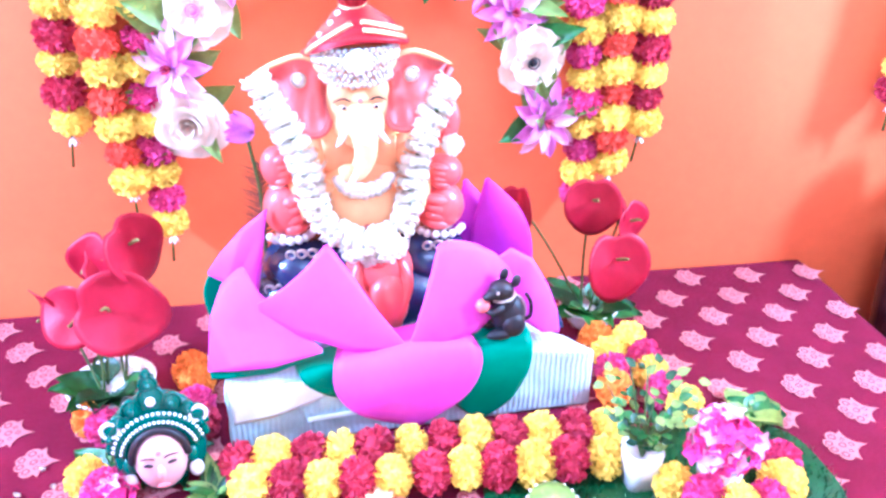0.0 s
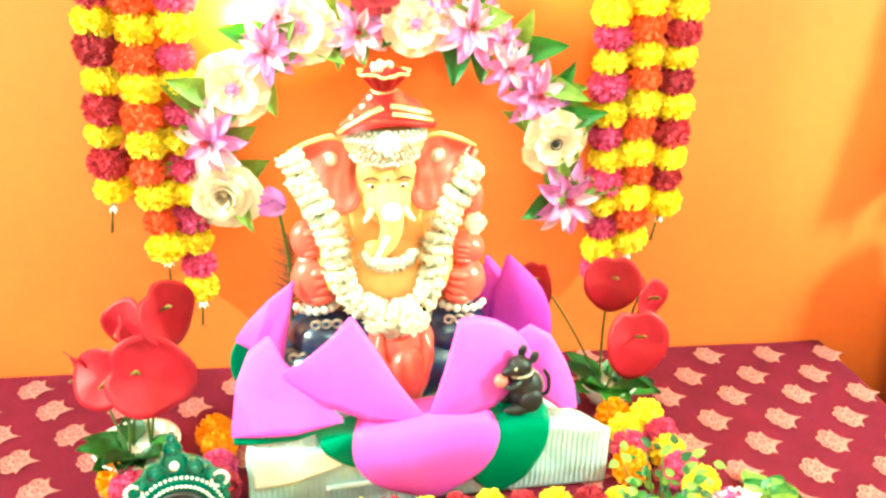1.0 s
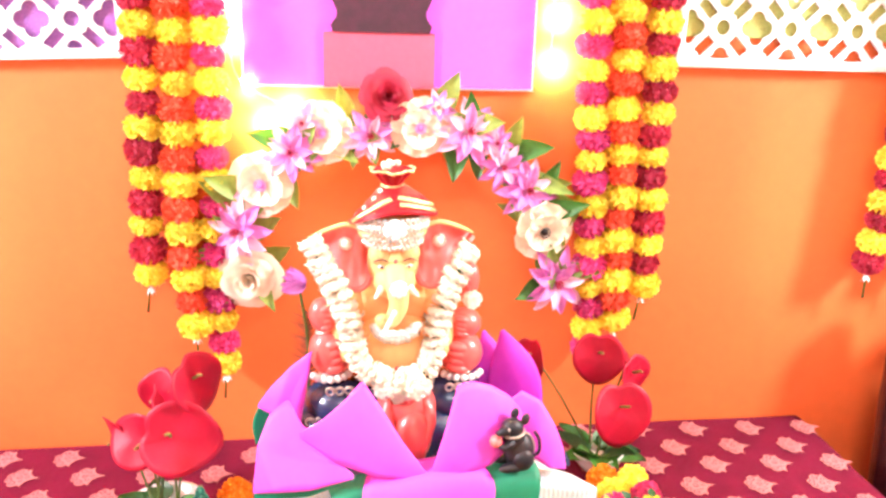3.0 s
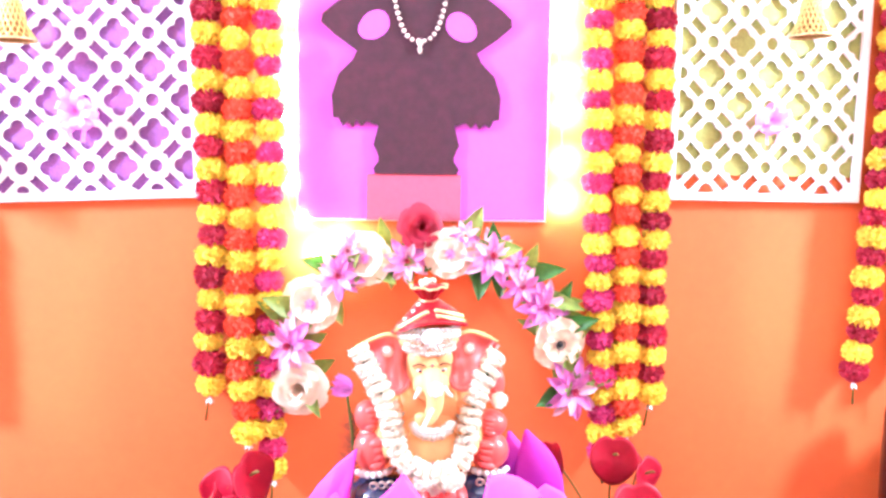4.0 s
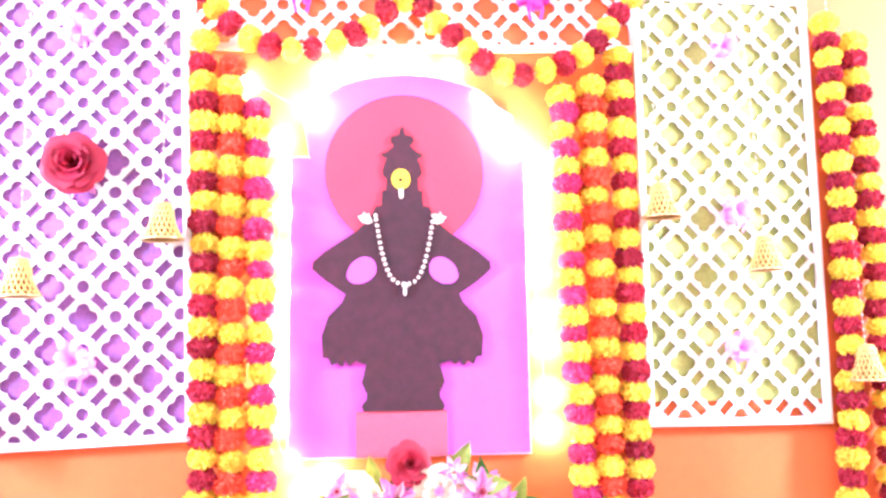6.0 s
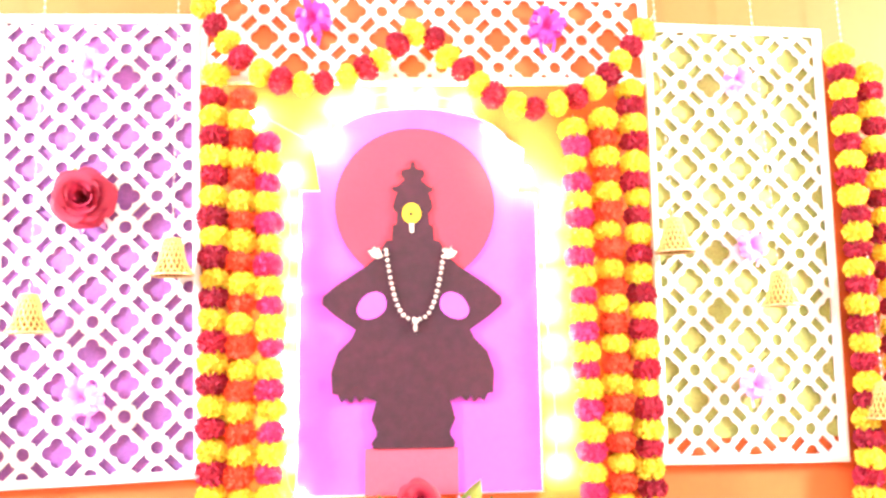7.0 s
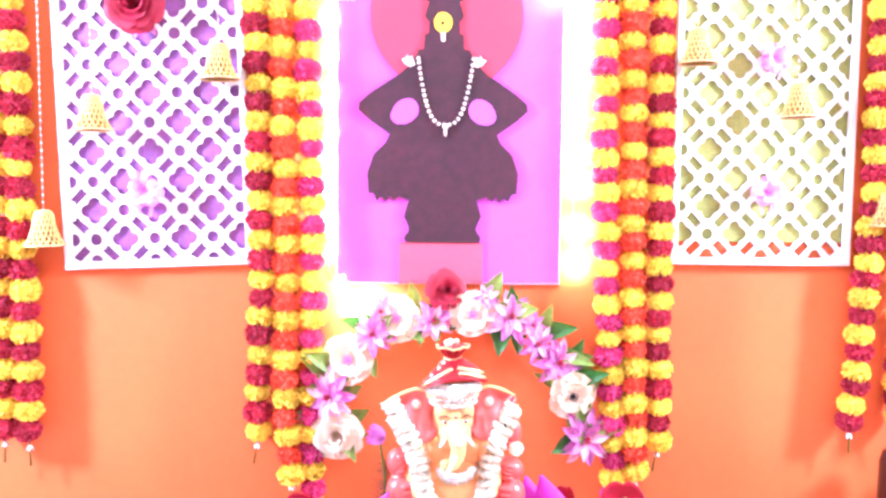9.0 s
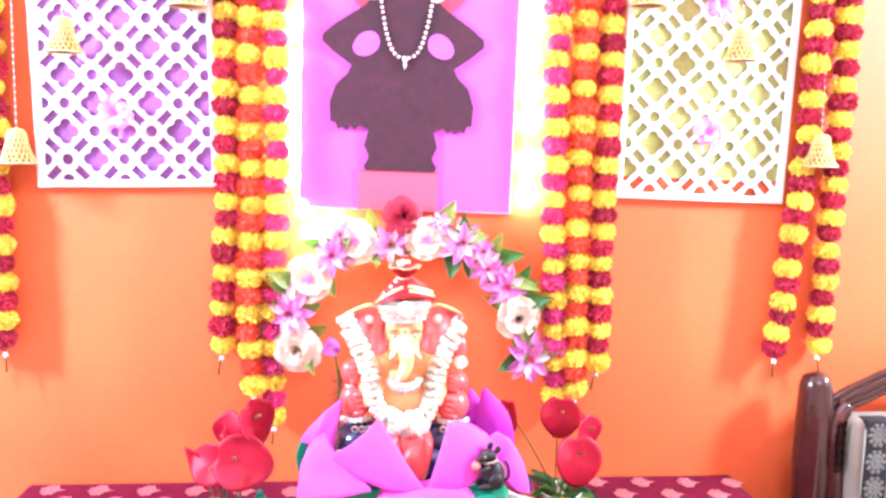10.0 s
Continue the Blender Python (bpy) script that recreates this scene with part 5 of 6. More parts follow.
def spathe(bm, m, size, index=0, seed=0):
    """A heart-shaped waxy bract about its own origin, facing +z."""
    n, rings = 36, 6
    rows = []
    for j in range(rings + 1):
        q = j / rings
        row = []
        for k in range(n):
            a = 2 * math.pi * k / n
            r = 0.47 * (1 + 0.22 * max(0.0, -math.cos(a)) ** 7) * (1 - 0.20 * math.exp(-((math.sin(a / 2) * 2) / 0.26) ** 2))
            x, y = r * math.sin(a), r * math.cos(a)
            z = 0.55 * x * x * q * q - 0.30 * max(0.0, -y) ** 2 * q * q + 0.022 * math.sin(3 * a + seed) * q
            row.append(bm.verts.new(m @ Vector((x * q * size, (y * q + 0.05 * q) * size, z * size))))
        rows.append(row)
    for a, b in zip(rows[1:], rows[2:]):
        for k in range(n):
            bm.faces.new((a[k], a[(k + 1) % n], b[(k + 1) % n], b[k])).material_index = index
    bm.faces.new(rows[1][::-1]).material_index = index
    bmesh.ops.delete(bm, geom=rows[0], context="VERTS")


def anthurium_pot(place, radius, blooms, leaves, label):
    ob = thing("anthurium_pot", place, label, "potted flowers", "pots of red anthuriums")
    bm = bmesh.new()
    h = radius * 0.78
    add_lathe(bm, [(0.0, 0.0), (radius * 0.55, 0.0), (radius * 0.6, 0.004), (radius * 0.9, h * 0.55), (radius, h * 0.95), (radius * 1.03, h), (radius * 0.96, h), (radius * 0.9, h * 0.9), (radius * 0.8, h * 0.7), (0.0, h * 0.66)], (0, 0, 0), 0, 40)
    pot = part("bowl", bm, M["white"], ob, "white glazed bowl")
    origin = Vector(place)
    for i, (p, way, size, spin, mat) in enumerate(blooms):
        size *= 1.12
        m = facing(Vector(p) - origin, way, spin)
        bm = bmesh.new()
        spathe(bm, m, size, 0, i)
        bmesh.ops.solidify(bm, geom=bm.faces[:], thickness=0.0012)
        f = part("anthurium_bloom", bm, M["anthurium"], ob)
        bm = bmesh.new()
        heart = m @ Vector((0, size * 0.12, size * 0.015))
        tip = m @ Vector((size * 0.04, size * 0.18, size * 0.26))
        add_tube(bm, curve_points([heart, (heart + tip) / 2 + m.to_3x3() @ Vector((0.004, 0, 0)), tip], 8), [0.002, 0.0028, 0.003, 0.003, 0.0029, 0.0027, 0.0024, 0.0014], 0, 8)
        part("spadix", bm, M["spadix"], f, "olive spadix")
        bm = bmesh.new()
        foot = Vector((0.02 * math.cos(i * 2.1), 0.02 * math.sin(i * 2.1), h * 0.66))
        behind = m @ Vector((0, size * 0.12, -0.003))
        add_tube(bm, curve_points([foot, foot * 0.5 + behind * 0.5 + Vector((0, 0.012, 0.012)), behind], 12), 0.0022, 0, 6)
        part("stem", bm, M["stem"], ob)
    for k, (a, reach, up, w, mat) in enumerate(leaves):
        bm = bmesh.new()
        d = Vector((math.cos(a), math.sin(a), 0))
        s = Vector((0, 0, h * 0.7)) + d * radius * 0.3
        add_leaf(bm, s, s + d * reach + Vector((0, 0, up)), w, (0, -0.3, 1), 0.3, 0.25, 0, 9, 0.65, 6, 0.06, k)
        part("leaf", bm, M[mat], ob)
    return ob


G2 = lambda: rng.choice(("green", "dark_green", "green"))
anthurium_pot((-0.398, -0.225, TOP + 0.003), 0.066, [
    ((-0.358, -0.235, 0.634), (0.1, -1, 0.40), 0.122, 75, 0),
    ((-0.438, -0.215, 0.625), (-0.35, -1, 0.45), 0.092, -110, 0),
    ((-0.398, -0.175, 0.694), (-0.5, -1, 0.05), 0.074, 170, 0),
    ((-0.332, -0.190, 0.712), (0.85, -0.8, 0.25), 0.100, 28, 0),
    ((-0.378, -0.170, 0.680), (0.5, -0.8, 0.5), 0.07, 60, 0),
    ((-0.482, -0.170, 0.610), (-0.8, -0.6, -0.1), 0.08, -70, 0)],
    [(rng.uniform(0, 6.28) if k > 8 else 3.4 + k * 0.32, rng.uniform(0.04, 0.06), rng.uniform(0.025, 0.06), rng.uniform(0.018, 0.026), G2()) for k in range(13)],
    "white bowl of glossy red anthuriums with green leaves")
anthurium_pot((0.425, -0.140, TOP + 0.003), 0.054, [
    ((0.458, -0.165, 0.580), (0.1, -1, 0.25), 0.118, 0, 0),
    ((0.426, -0.110, 0.676), (-0.25, -1, 0.15), 0.098, 0, 0),
    ((0.500, -0.115, 0.634), (0.6, -0.9, 0.1), 0.084, 20, 0),
    ((0.488, -0.100, 0.655), (0.9, -0.5, 0.1), 0.055, 160, 0),
    ((0.292, -0.100, 0.680), (-0.8, -0.5, 0.1), 0.075, 10, 0)],
    [(2.6 + k * 0.45, rng.uniform(0.045, 0.08), rng.uniform(0.01, 0.07), rng.uniform(0.018, 0.026), G2()) for k in range(11)],
    "white bowl of tall red anthuriums with few dark leaves")

# ---- marigolds lying on the cloth ----
ROUND = "marigold strings lying round the pedestal"
Z1 = TOP + 0.032
marigold_garland([(-0.225, -0.422, Z1), (-0.03, -0.432, Z1), (0.103, -0.436, Z1), (0.2, -0.449, Z1 + 0.004), (0.345, -0.456, Z1)], ["maroon", "yellow"], "string of maroon and yellow cloth marigolds lying on the cloth", ROUND, pitch=0.049, size=1.08, tail=False, wide=1.0, seed=21)
marigold_garland([(-0.205, -0.479, Z1), (-0.06, -0.488, Z1), (0.107, -0.492, Z1), (0.2, -0.504, Z1), (0.33, -0.510, Z1)], ["yellow", "maroon"], "string of yellow and maroon cloth marigolds lying on the cloth", ROUND, pitch=0.049, size=1.08, tail=False, seed=22)
marigold_garland([(0.392, -0.212, Z1), (0.402, -0.245, Z1), (0.405, -0.28, Z1 + 0.004), (0.392, -0.335, Z1), (0.372, -0.385, Z1)], ["amber", "yellow", "pink"], "string of yellow and magenta cloth marigolds beside the pedestal", ROUND, pitch=0.047, size=1.02, tail=False, seed=23)
marigold_garland([(0.452, -0.225, Z1), (0.456, -0.255, Z1), (0.462, -0.30, Z1), (0.458, -0.36, Z1), (0.462, -0.41, Z1), (0.49, -0.455, Z1)], ["yellow", "pink"], "string of yellow and magenta cloth marigolds beside the pedestal", ROUND, pitch=0.046, size=1.0, tail=False, seed=24)
marigold_garland([(-0.438, -0.262, Z1 - 0.004), (-0.408, -0.300, Z1), (-0.365, -0.318, Z1), (-0.315, -0.300, Z1)], ["amber", "pink", "yellow"], "short string of amber and magenta marigolds before the bowl", ROUND, pitch=0.046, size=0.95, tail=False, seed=25)
marigold_garland([(-0.285, -0.165, Z1), (-0.270, -0.225, Z1 + 0.004), (-0.262, -0.29, Z1), (-0.250, -0.36, Z1)], ["amber", "amber", "pink", "maroon"], "short string of amber and maroon marigolds beside the pedestal", ROUND, pitch=0.045, size=0.98, tail=False, seed=26)
marigold_garland([(-0.425, -0.400, Z1), (-0.39, -0.425, Z1), (-0.35, -0.47, Z1)], ["yellow", "pink"], "short string of yellow and magenta marigolds near the mask", ROUND, pitch=0.045, size=0.95, tail=False, seed=27)
marigold_garland([(0.375, -0.555, Z1), (0.405, -0.60, Z1), (0.45, -0.635, Z1), (0.51, -0.625, Z1), (0.545, -0.575, Z1), (0.56, -0.54, Z1)], ["yellow", "pink"], "string of yellow and magenta marigolds round the pink blossoms", ROUND, pitch=0.046, size=1.0, tail=False, seed=28)

# ---- small things at the front ----


def mask_head():
    bm = bmesh.new()
    GR, FC, BK, WH = range(4)
    add_ball(bm, (0, -0.012, 0.055), (0.035, 0.032, 0.046), FC, u=28, v=22)
    add_ball(bm, (0, -0.044, 0.052), (0.0055, 0.006, 0.012), FC)
    add_ball(bm, (0, -0.041, 0.030), (0.0085, 0.004, 0.003), 4)
    add_ball(bm, (0, -0.0445, 0.083), (0.0035, 0.002, 0.0035), 4)
    for s in (-1, 1):
        add_ball(bm, (s * 0.014, -0.040, 0.064), (0.008, 0.003, 0.0026), BK, (0, s * -6, 0), 12, 8)
        add_tube(bm, curve_points([(s * 0.006, -0.042, 0.073), (s * 0.014, -0.0425, 0.0765), (s * 0.024, -0.037, 0.073)], 8), 0.0011, BK, 5)
        add_ball(bm, (s * 0.041, -0.012, 0.050), (0.010, 0.008, 0.014), GR)
        add_ball(bm, (s * 0.044, -0.018, 0.030), (0.010, 0.010, 0.012), WH)
        add_ball(bm, (s * 0.054, 0.0, 0.108), (0.013, 0.010, 0.013), GR)
        add_tube(bm, [(s * 0.057 + 0.011 * math.cos(a), -0.006, 0.108 + 0.011 * math.sin(a)) for a in (2 * math.pi * k / 14 for k in range(15))], 0.003, WH, 6)
        add_ball(bm, (s * 0.046, 0.004, 0.060), (0.016, 0.018, 0.045), GR)
    add_ball(bm, (0, 0.006, 0.070), (0.042, 0.026, 0.046), BK)
    add_ball(bm, (0, 0.016, 0.085), (0.060, 0.022, 0.060), GR)
    add_tube(bm, [(0.0365 * math.cos(a), -0.022, 0.058 + 0.046 * math.sin(a)) for a in (math.pi * (0.02 + 0.96 * k / 20) for k in range(21))], 0.0055, BK, 8)
    # arched tiara tiers with bead rows, rising to a peak
    for R, y, w in ((0.045, -0.010, 0.0062), (0.055, -0.006, 0.0068), (0.064, 0.000, 0.0060)):
        add_tube(bm, [(R * math.cos(a), y, 0.062 + 1.02 * R * math.sin(a)) for a in (math.pi * (0.04 + 0.92 * k / 30) for k in range(31))], w, GR, 10)
    for R, y in ((0.050, -0.017), (0.060, -0.011)):
        for k in range(23):
            a = math.pi * (0.08 + 0.84 * k / 22)
            add_ball(bm, (R * math.cos(a), y, 0.062 + 1.02 * R * math.sin(a)), (0.0024, 0.0024, 0.0024), WH, u=8, v=6)
    for x, z, r in ((0, 0.142, 0.019), (0, 0.165, 0.012), (0, 0.181, 0.006), (-0.026, 0.132, 0.013), (0.026, 0.132, 0.013), (-0.045, 0.116, 0.010), (0.045, 0.116, 0.010), (-0.060, 0.095, 0.009), (0.060, 0.095, 0.009)):
        add_ball(bm, (x, 0.0, z), (r, 0.010, r * 1.15), GR)
        add_tube(bm, [(x + r * 0.95 * math.cos(a), -0.006, z + r * 1.1 * math.sin(a)) for a in (math.pi * (-0.1 + 1.2 * k / 14) for k in range(15))], 0.0020, GR, 6)
        add_ball(bm, (x, -0.010, z), (r * 0.35, 0.004, r * 0.4), WH if r > 0.015 else GR, u=8, v=6)
    add_ball(bm, (0, 0.006, 0.014), (0.034, 0.026, 0.016), GR)
    bmesh.ops.recalc_face_normals(bm, faces=bm.faces)
    ob = part("mask_head", bm, [M["mask_green"], M["mask_face"], M["black"], M["white"], M["ear"]], None)
    ob.matrix_world = pose(-0.302, -0.415, TOP + 0.004, -6, 0, 8)
    tagged(ob, "small pale mask head with glossy teal crown", "figurine")


mask_head()


def cup_mesh(w, h):
    bm = bmesh.new()
    rings = []
    for s, z in ((0.74, 0), (0.86, 0.0), (1.0, h), (0.90, h), (0.86, h * 0.75), (0.0, h * 0.72)):
        row = []
        for k in range(24):
            a = 2 * math.pi * k / 24
            c, d = math.cos(a), math.sin(a)
            f = (abs(c) ** 4 + abs(d) ** 4) ** -0.25
            row.append(bm.verts.new((s * w * c * f, s * w * d * f, z)))
        rings.append(row)
    for a, b in zip(rings, rings[1:]):
        for k in range(24):
            bm.faces.new((a[k], a[(k + 1) % 24], b[(k + 1) % 24], b[k]))
    bm.faces.new(rings[0][::-1])
    return bm


def small_plant():
    ob = thing("potted_plant", (0.352, -0.538, TOP + 0.006), "small leafy green plant in a square white cup", "potted plant")
    part("cup", cup_mesh(0.026, 0.062), M["white"], ob, "square white cup")
    bm = bmesh.new()
    for k in range(13):
        a, lean = k * 2.4, rng.uniform(0.02, 0.06)
        tip = Vector((lean * math.cos(a), lean * math.sin(a), rng.uniform(0.11, 0.165)))
        add_tube(bm, curve_points([(0, 0, 0.045), (tip.x * 0.3, tip.y * 0.3, 0.085), tip], 8), [0.002] * 6 + [0.0014, 0.0008], 0, 5)
    part("stems", bm, M["stem"], ob)
    for k in range(90):
        a, q = k * 2.4, (k % 15) / 14
        lean = (0.012 + 0.05 * q) * rng.uniform(0.5, 1.1)
        p = Vector((lean * math.cos(a), lean * math.sin(a), 0.075 + 0.085 * q + rng.uniform(-0.015, 0.015)))
        b = a + rng.uniform(-1, 1)
        bm = bmesh.new()
        add_leaf(bm, p, p + Vector((0.017 * math.cos(b), 0.017 * math.sin(b), rng.uniform(-0.004, 0.014))), 0.0066, (0, -0.5, 1), 0.3, 0.1, 0, 4, 0.7, 2)
        part("leaf", bm, M[rng.choice(("green", "dark_green", "pale_green"))], ob)


small_plant()


def pink_bunch(place, r, n, label, cup=True):
    ob = thing("blossom_bunch", place, label, "flower bunch", "bunches of pink silk blossoms")
    lift = 0.0
    if cup:
        part("cup", cup_mesh(0.027, 0.05), M["white"], ob, "white cup")
        lift = 0.05
    for k in range(n):
        z = 1 - 1.3 * (k + 0.5) / n
        a, s = k * 2.4, math.sqrt(max(0, 1 - z * z))
        d = Vector((s * math.cos(a), s * math.sin(a), z))
        bm = bmesh.new()
        for q in range(5):
            b = q * 1.257
            e = Vector((math.cos(b), math.sin(b), 0.5)).normalized()
            add_leaf(bm, e * 0.002, e * 0.019, 0.0085, (0, 0, 1), 0.3, 0.2, 0, 4, 0.6, 3, 0.08, q + k)
        f = part("blossom", bm, [M["hot_pink"] if k % 3 else M["lily_pale"]], ob)
        f.matrix_local = facing(d * r * rng.uniform(0.6, 1.05) + Vector((0, 0, lift + r * 0.75)), d + Vector((rng.uniform(-0.5, 0.5), rng.uniform(-0.5, 0.5), rng.uniform(-0.3, 0.6))), rng.uniform(0, 360))
    bm = bmesh.new()
    add_ball(bm, (0, 0, lift + r * 0.72), (r * 0.5, r * 0.5, r * 0.55), 0)
    part("core", bm, M["hot_pink"], ob)
    return ob


pink_bunch((0.450, -0.575, TOP + 0.006), 0.044, 46, "round bunch of hot pink silk blossoms in a white cup")
pink_bunch((-0.372, -0.455, TOP + 0.003), 0.03, 20, "small bunch of pale and hot pink blossoms", False)


def candle_lotus():
    ob = thing("lotus_candle", (-0.014, -0.535, TOP + 0.003), "small peach glass lotus candle burning on the cloth", "candle holder")
    for ring, (n, lift, reach, w) in enumerate(((7, 0.7, 0.036, 0.016), (6, 1.6, 0.034, 0.014))):
        for k in range(n):
            a = 2 * math.pi * (k + 0.5 * ring) / n
            d = Vector((math.cos(a), math.sin(a), lift)).normalized()
            bm = bmesh.new()
            add_leaf(bm, d * 0.004 + Vector((0, 0, 0.004)), d * reach * 1.25, w, (-d.x, -d.y, 0.6), 0.4, 0.0, 0, 6, 0.65, 4)
            bmesh.ops.solidify(bm, geom=bm.faces[:], thickness=0.0016)
            part("glass_petal", bm, M["candle"], ob)
    bm = bmesh.new()
    add_lathe(bm, [(0.0, 0.0), (0.014, 0.0), (0.015, 0.016), (0.0, 0.016)], (0, 0, 0), 0, 20)
    part("wax", bm, M["white"], ob, "white wax")
    bm = bmesh.new()
    add_lathe(bm, [(0.0005, 0.018), (0.004, 0.024), (0.0042, 0.029), (0.0015, 0.040), (0.0003, 0.044)], (0, 0, 0), 0, 12)
    part("flame", bm, M["flame"], ob, "small warm flame")


candle_lotus()


def grass_mat():
    ob = thing("grass_mat", (0.38, -0.56, TOP + 0.001), "green artificial grass mat on the maroon cloth", "grass mat")
    bm = bmesh.new()
    outline = [(0.25 * (abs(math.cos(a)) ** 0.6) * math.copysign(1, math.cos(a)), 0.125 * (abs(math.sin(a)) ** 0.6) * math.copysign(1, math.sin(a))) for a in (2 * math.pi * k / 60 for k in range(60))]
    top = [bm.verts.new((x, y, 0.004)) for x, y in outline]
    low = [bm.verts.new((x, y, 0)) for x, y in outline]
    bm.faces.new(top)
    for k in range(60):
        bm.faces.new((top[k], low[k], low[(k + 1) % 60], top[(k + 1) % 60]))
    part("mat_base", bm, M["dark_green"], ob)
    bm = bmesh.new()
    for k in range(3200):
        x, y = rng.uniform(-0.25, 0.25), rng.uniform(-0.125, 0.125)
        if abs(x / 0.25) ** 3.3 + abs(y / 0.125) ** 3.3 > 1:
            continue
        a = rng.uniform(0, 6.28)
        t = Vector((math.cos(a), math.sin(a), 0)) * 0.0012
        tip = Vector((x + rng.uniform(-0.008, 0.008), y + rng.uniform(-0.008, 0.008), rng.uniform(0.010, 0.017)))
        bm.faces.new((bm.verts.new(Vector((x, y, 0.003)) - t), bm.verts.new(Vector((x, y, 0.003)) + t), bm.verts.new(tip)))
    blades = part("grass_blade", bm, M["dark_green"], ob, "", False)
    tagged(blades, "", "", "", "stuff")


grass_mat()


def leaf_spray(place, n, reach, mats, label, up=0.03, width=0.014):
    ob = thing("leaf_spray", place, label, "leaves", "loose green sprays")
    for k in range(n):
        a = k * 2.4 + rng.uniform(-0.3, 0.3)
        d = Vector((math.cos(a), math.sin(a), 0)) * reach * rng.uniform(0.5, 1)
        bm = bmesh.new()
        add_leaf(bm, (0, 0, 0.004), d + Vector((0, 0, rng.uniform(0.2, 1) * up)), width * rng.uniform(0.7, 1.1), (0, -0.2, 1), 0.3, 0.15, 0, 6, 0.7, 4, 0.05, k)
        part("leaf", bm, M[mats[k % len(mats)]], ob)
    return ob


leaf_spray((-0.232, -0.452, TOP + 0.003), 22, 0.06, ("pale_green", "green", "dark_green"), "low spray of small grey-green leaves", 0.05, 0.010)
leaf_spray((-0.30, -0.352, TOP + 0.003), 8, 0.095, ("dark_green", "green"), "dark green leaves lying beside the mask", 0.02, 0.02)
leaf_spray((-0.385, -0.37, TOP + 0.003), 7, 0.09, ("dark_green", "green"), "dark green leaves lying beside the mask", 0.02, 0.02)
leaf_spray((0.582, -0.445, TOP + 0.003), 7, 0.075, ("pale_green", "green"), "broad pale green leaf cluster beside the mat", 0.04, 0.028)


def loose_petals():
    for x, y in ((-0.478, -0.352), (-0.462, -0.383), (-0.50, -0.40)):
        bm = bmesh.new()
        a = rng.uniform(0, 6.28)
        add_leaf(bm, (0, 0, 0.001), (0.014 * math.cos(a), 0.014 * math.sin(a), 0.002), 0.004, (0, 0, 1), 0.4, 0, 0, 4, 0.7, 2)
        bmesh.ops.solidify(bm, geom=bm.faces[:], thickness=0.0006)
        ob = part("loose_petal", bm, M["jasmine"], None)
        ob.location = (x, y, TOP + 0.002)
        tagged(ob, "fallen white jasmine petal on the maroon cloth", "petal", "fallen jasmine petals")


loose_petals()


def pale_pot():
    ob = thing("patterned_pot", (0.212, -0.575, TOP + 0.003), "small round pale green pot with dotted pattern", "pot")
    bm = bmesh.new()
    add_lathe(bm, [(0.0, 0.0), (0.02, 0.0), (0.034, 0.012), (0.036, 0.024), (0.028, 0.036), (0.012, 0.042), (0.0, 0.043)], (0, 0, 0), 0, 28)
    part("body", bm, M["pale_green"], ob)
    for k in range(16):
        a = k * math.pi / 8
        bm = bmesh.new()
        add_ball(bm, (0.0335 * math.cos(a), 0.0335 * math.sin(a), 0.028), (0.003, 0.003, 0.003), 0, u=8, v=6)
        part("dot", bm, M["white"], ob, "raised white dot")


pale_pot()


def bud_and_feather():
    ob = thing("lotus_bud", (-0.142, -0.185, 0.66), "purple lotus bud with a brown feather beside the idol", "flower")
    bm = bmesh.new()
    add_tube(bm, curve_points([(0, 0, 0), (0.004, 0, 0.12), (-0.006, -0.005, 0.22)], 10), 0.003, 0, 6)
    part("stem", bm, M["stem"], ob)
    for k in range(7):
        a = k * 0.9
        d = Vector((-0.75 + 0.35 * math.cos(a), 0.3 * math.sin(a), 0.35 + 0.4 * math.sin(a))).normalized()
        bm = bmesh.new()
        s = Vector((0.004, -0.005, 0.222))
        add_leaf(bm, s, s + d * 0.042, 0.010, (0.3, -1, 0.3), 0.5, 0.1, 0, 6, 0.75, 4)
        part("petal", bm, M["purple_bud"], ob)
    bm = bmesh.new()
    for k in range(150):
        q = k / 149
        p = Vector((-0.002 + 0.01 * q, 0.002, 0.03 + 0.14 * q))
        s = -1 if k % 2 else 1
        e = p + Vector((s * rng.uniform(0.02, 0.042) * (1 - 0.5 * abs(q - 0.4)), rng.uniform(-0.008, 0.008), 0.018))
        bm.faces.new((bm.verts.new(p), bm.verts.new(p + Vector((0, 0, 0.0018))), bm.verts.new(e)))
    part("feather", bm, M["feather"], ob, "brown feather", False)


bud_and_feather()
set_up(before)

# ---- hangings on the lattices ----


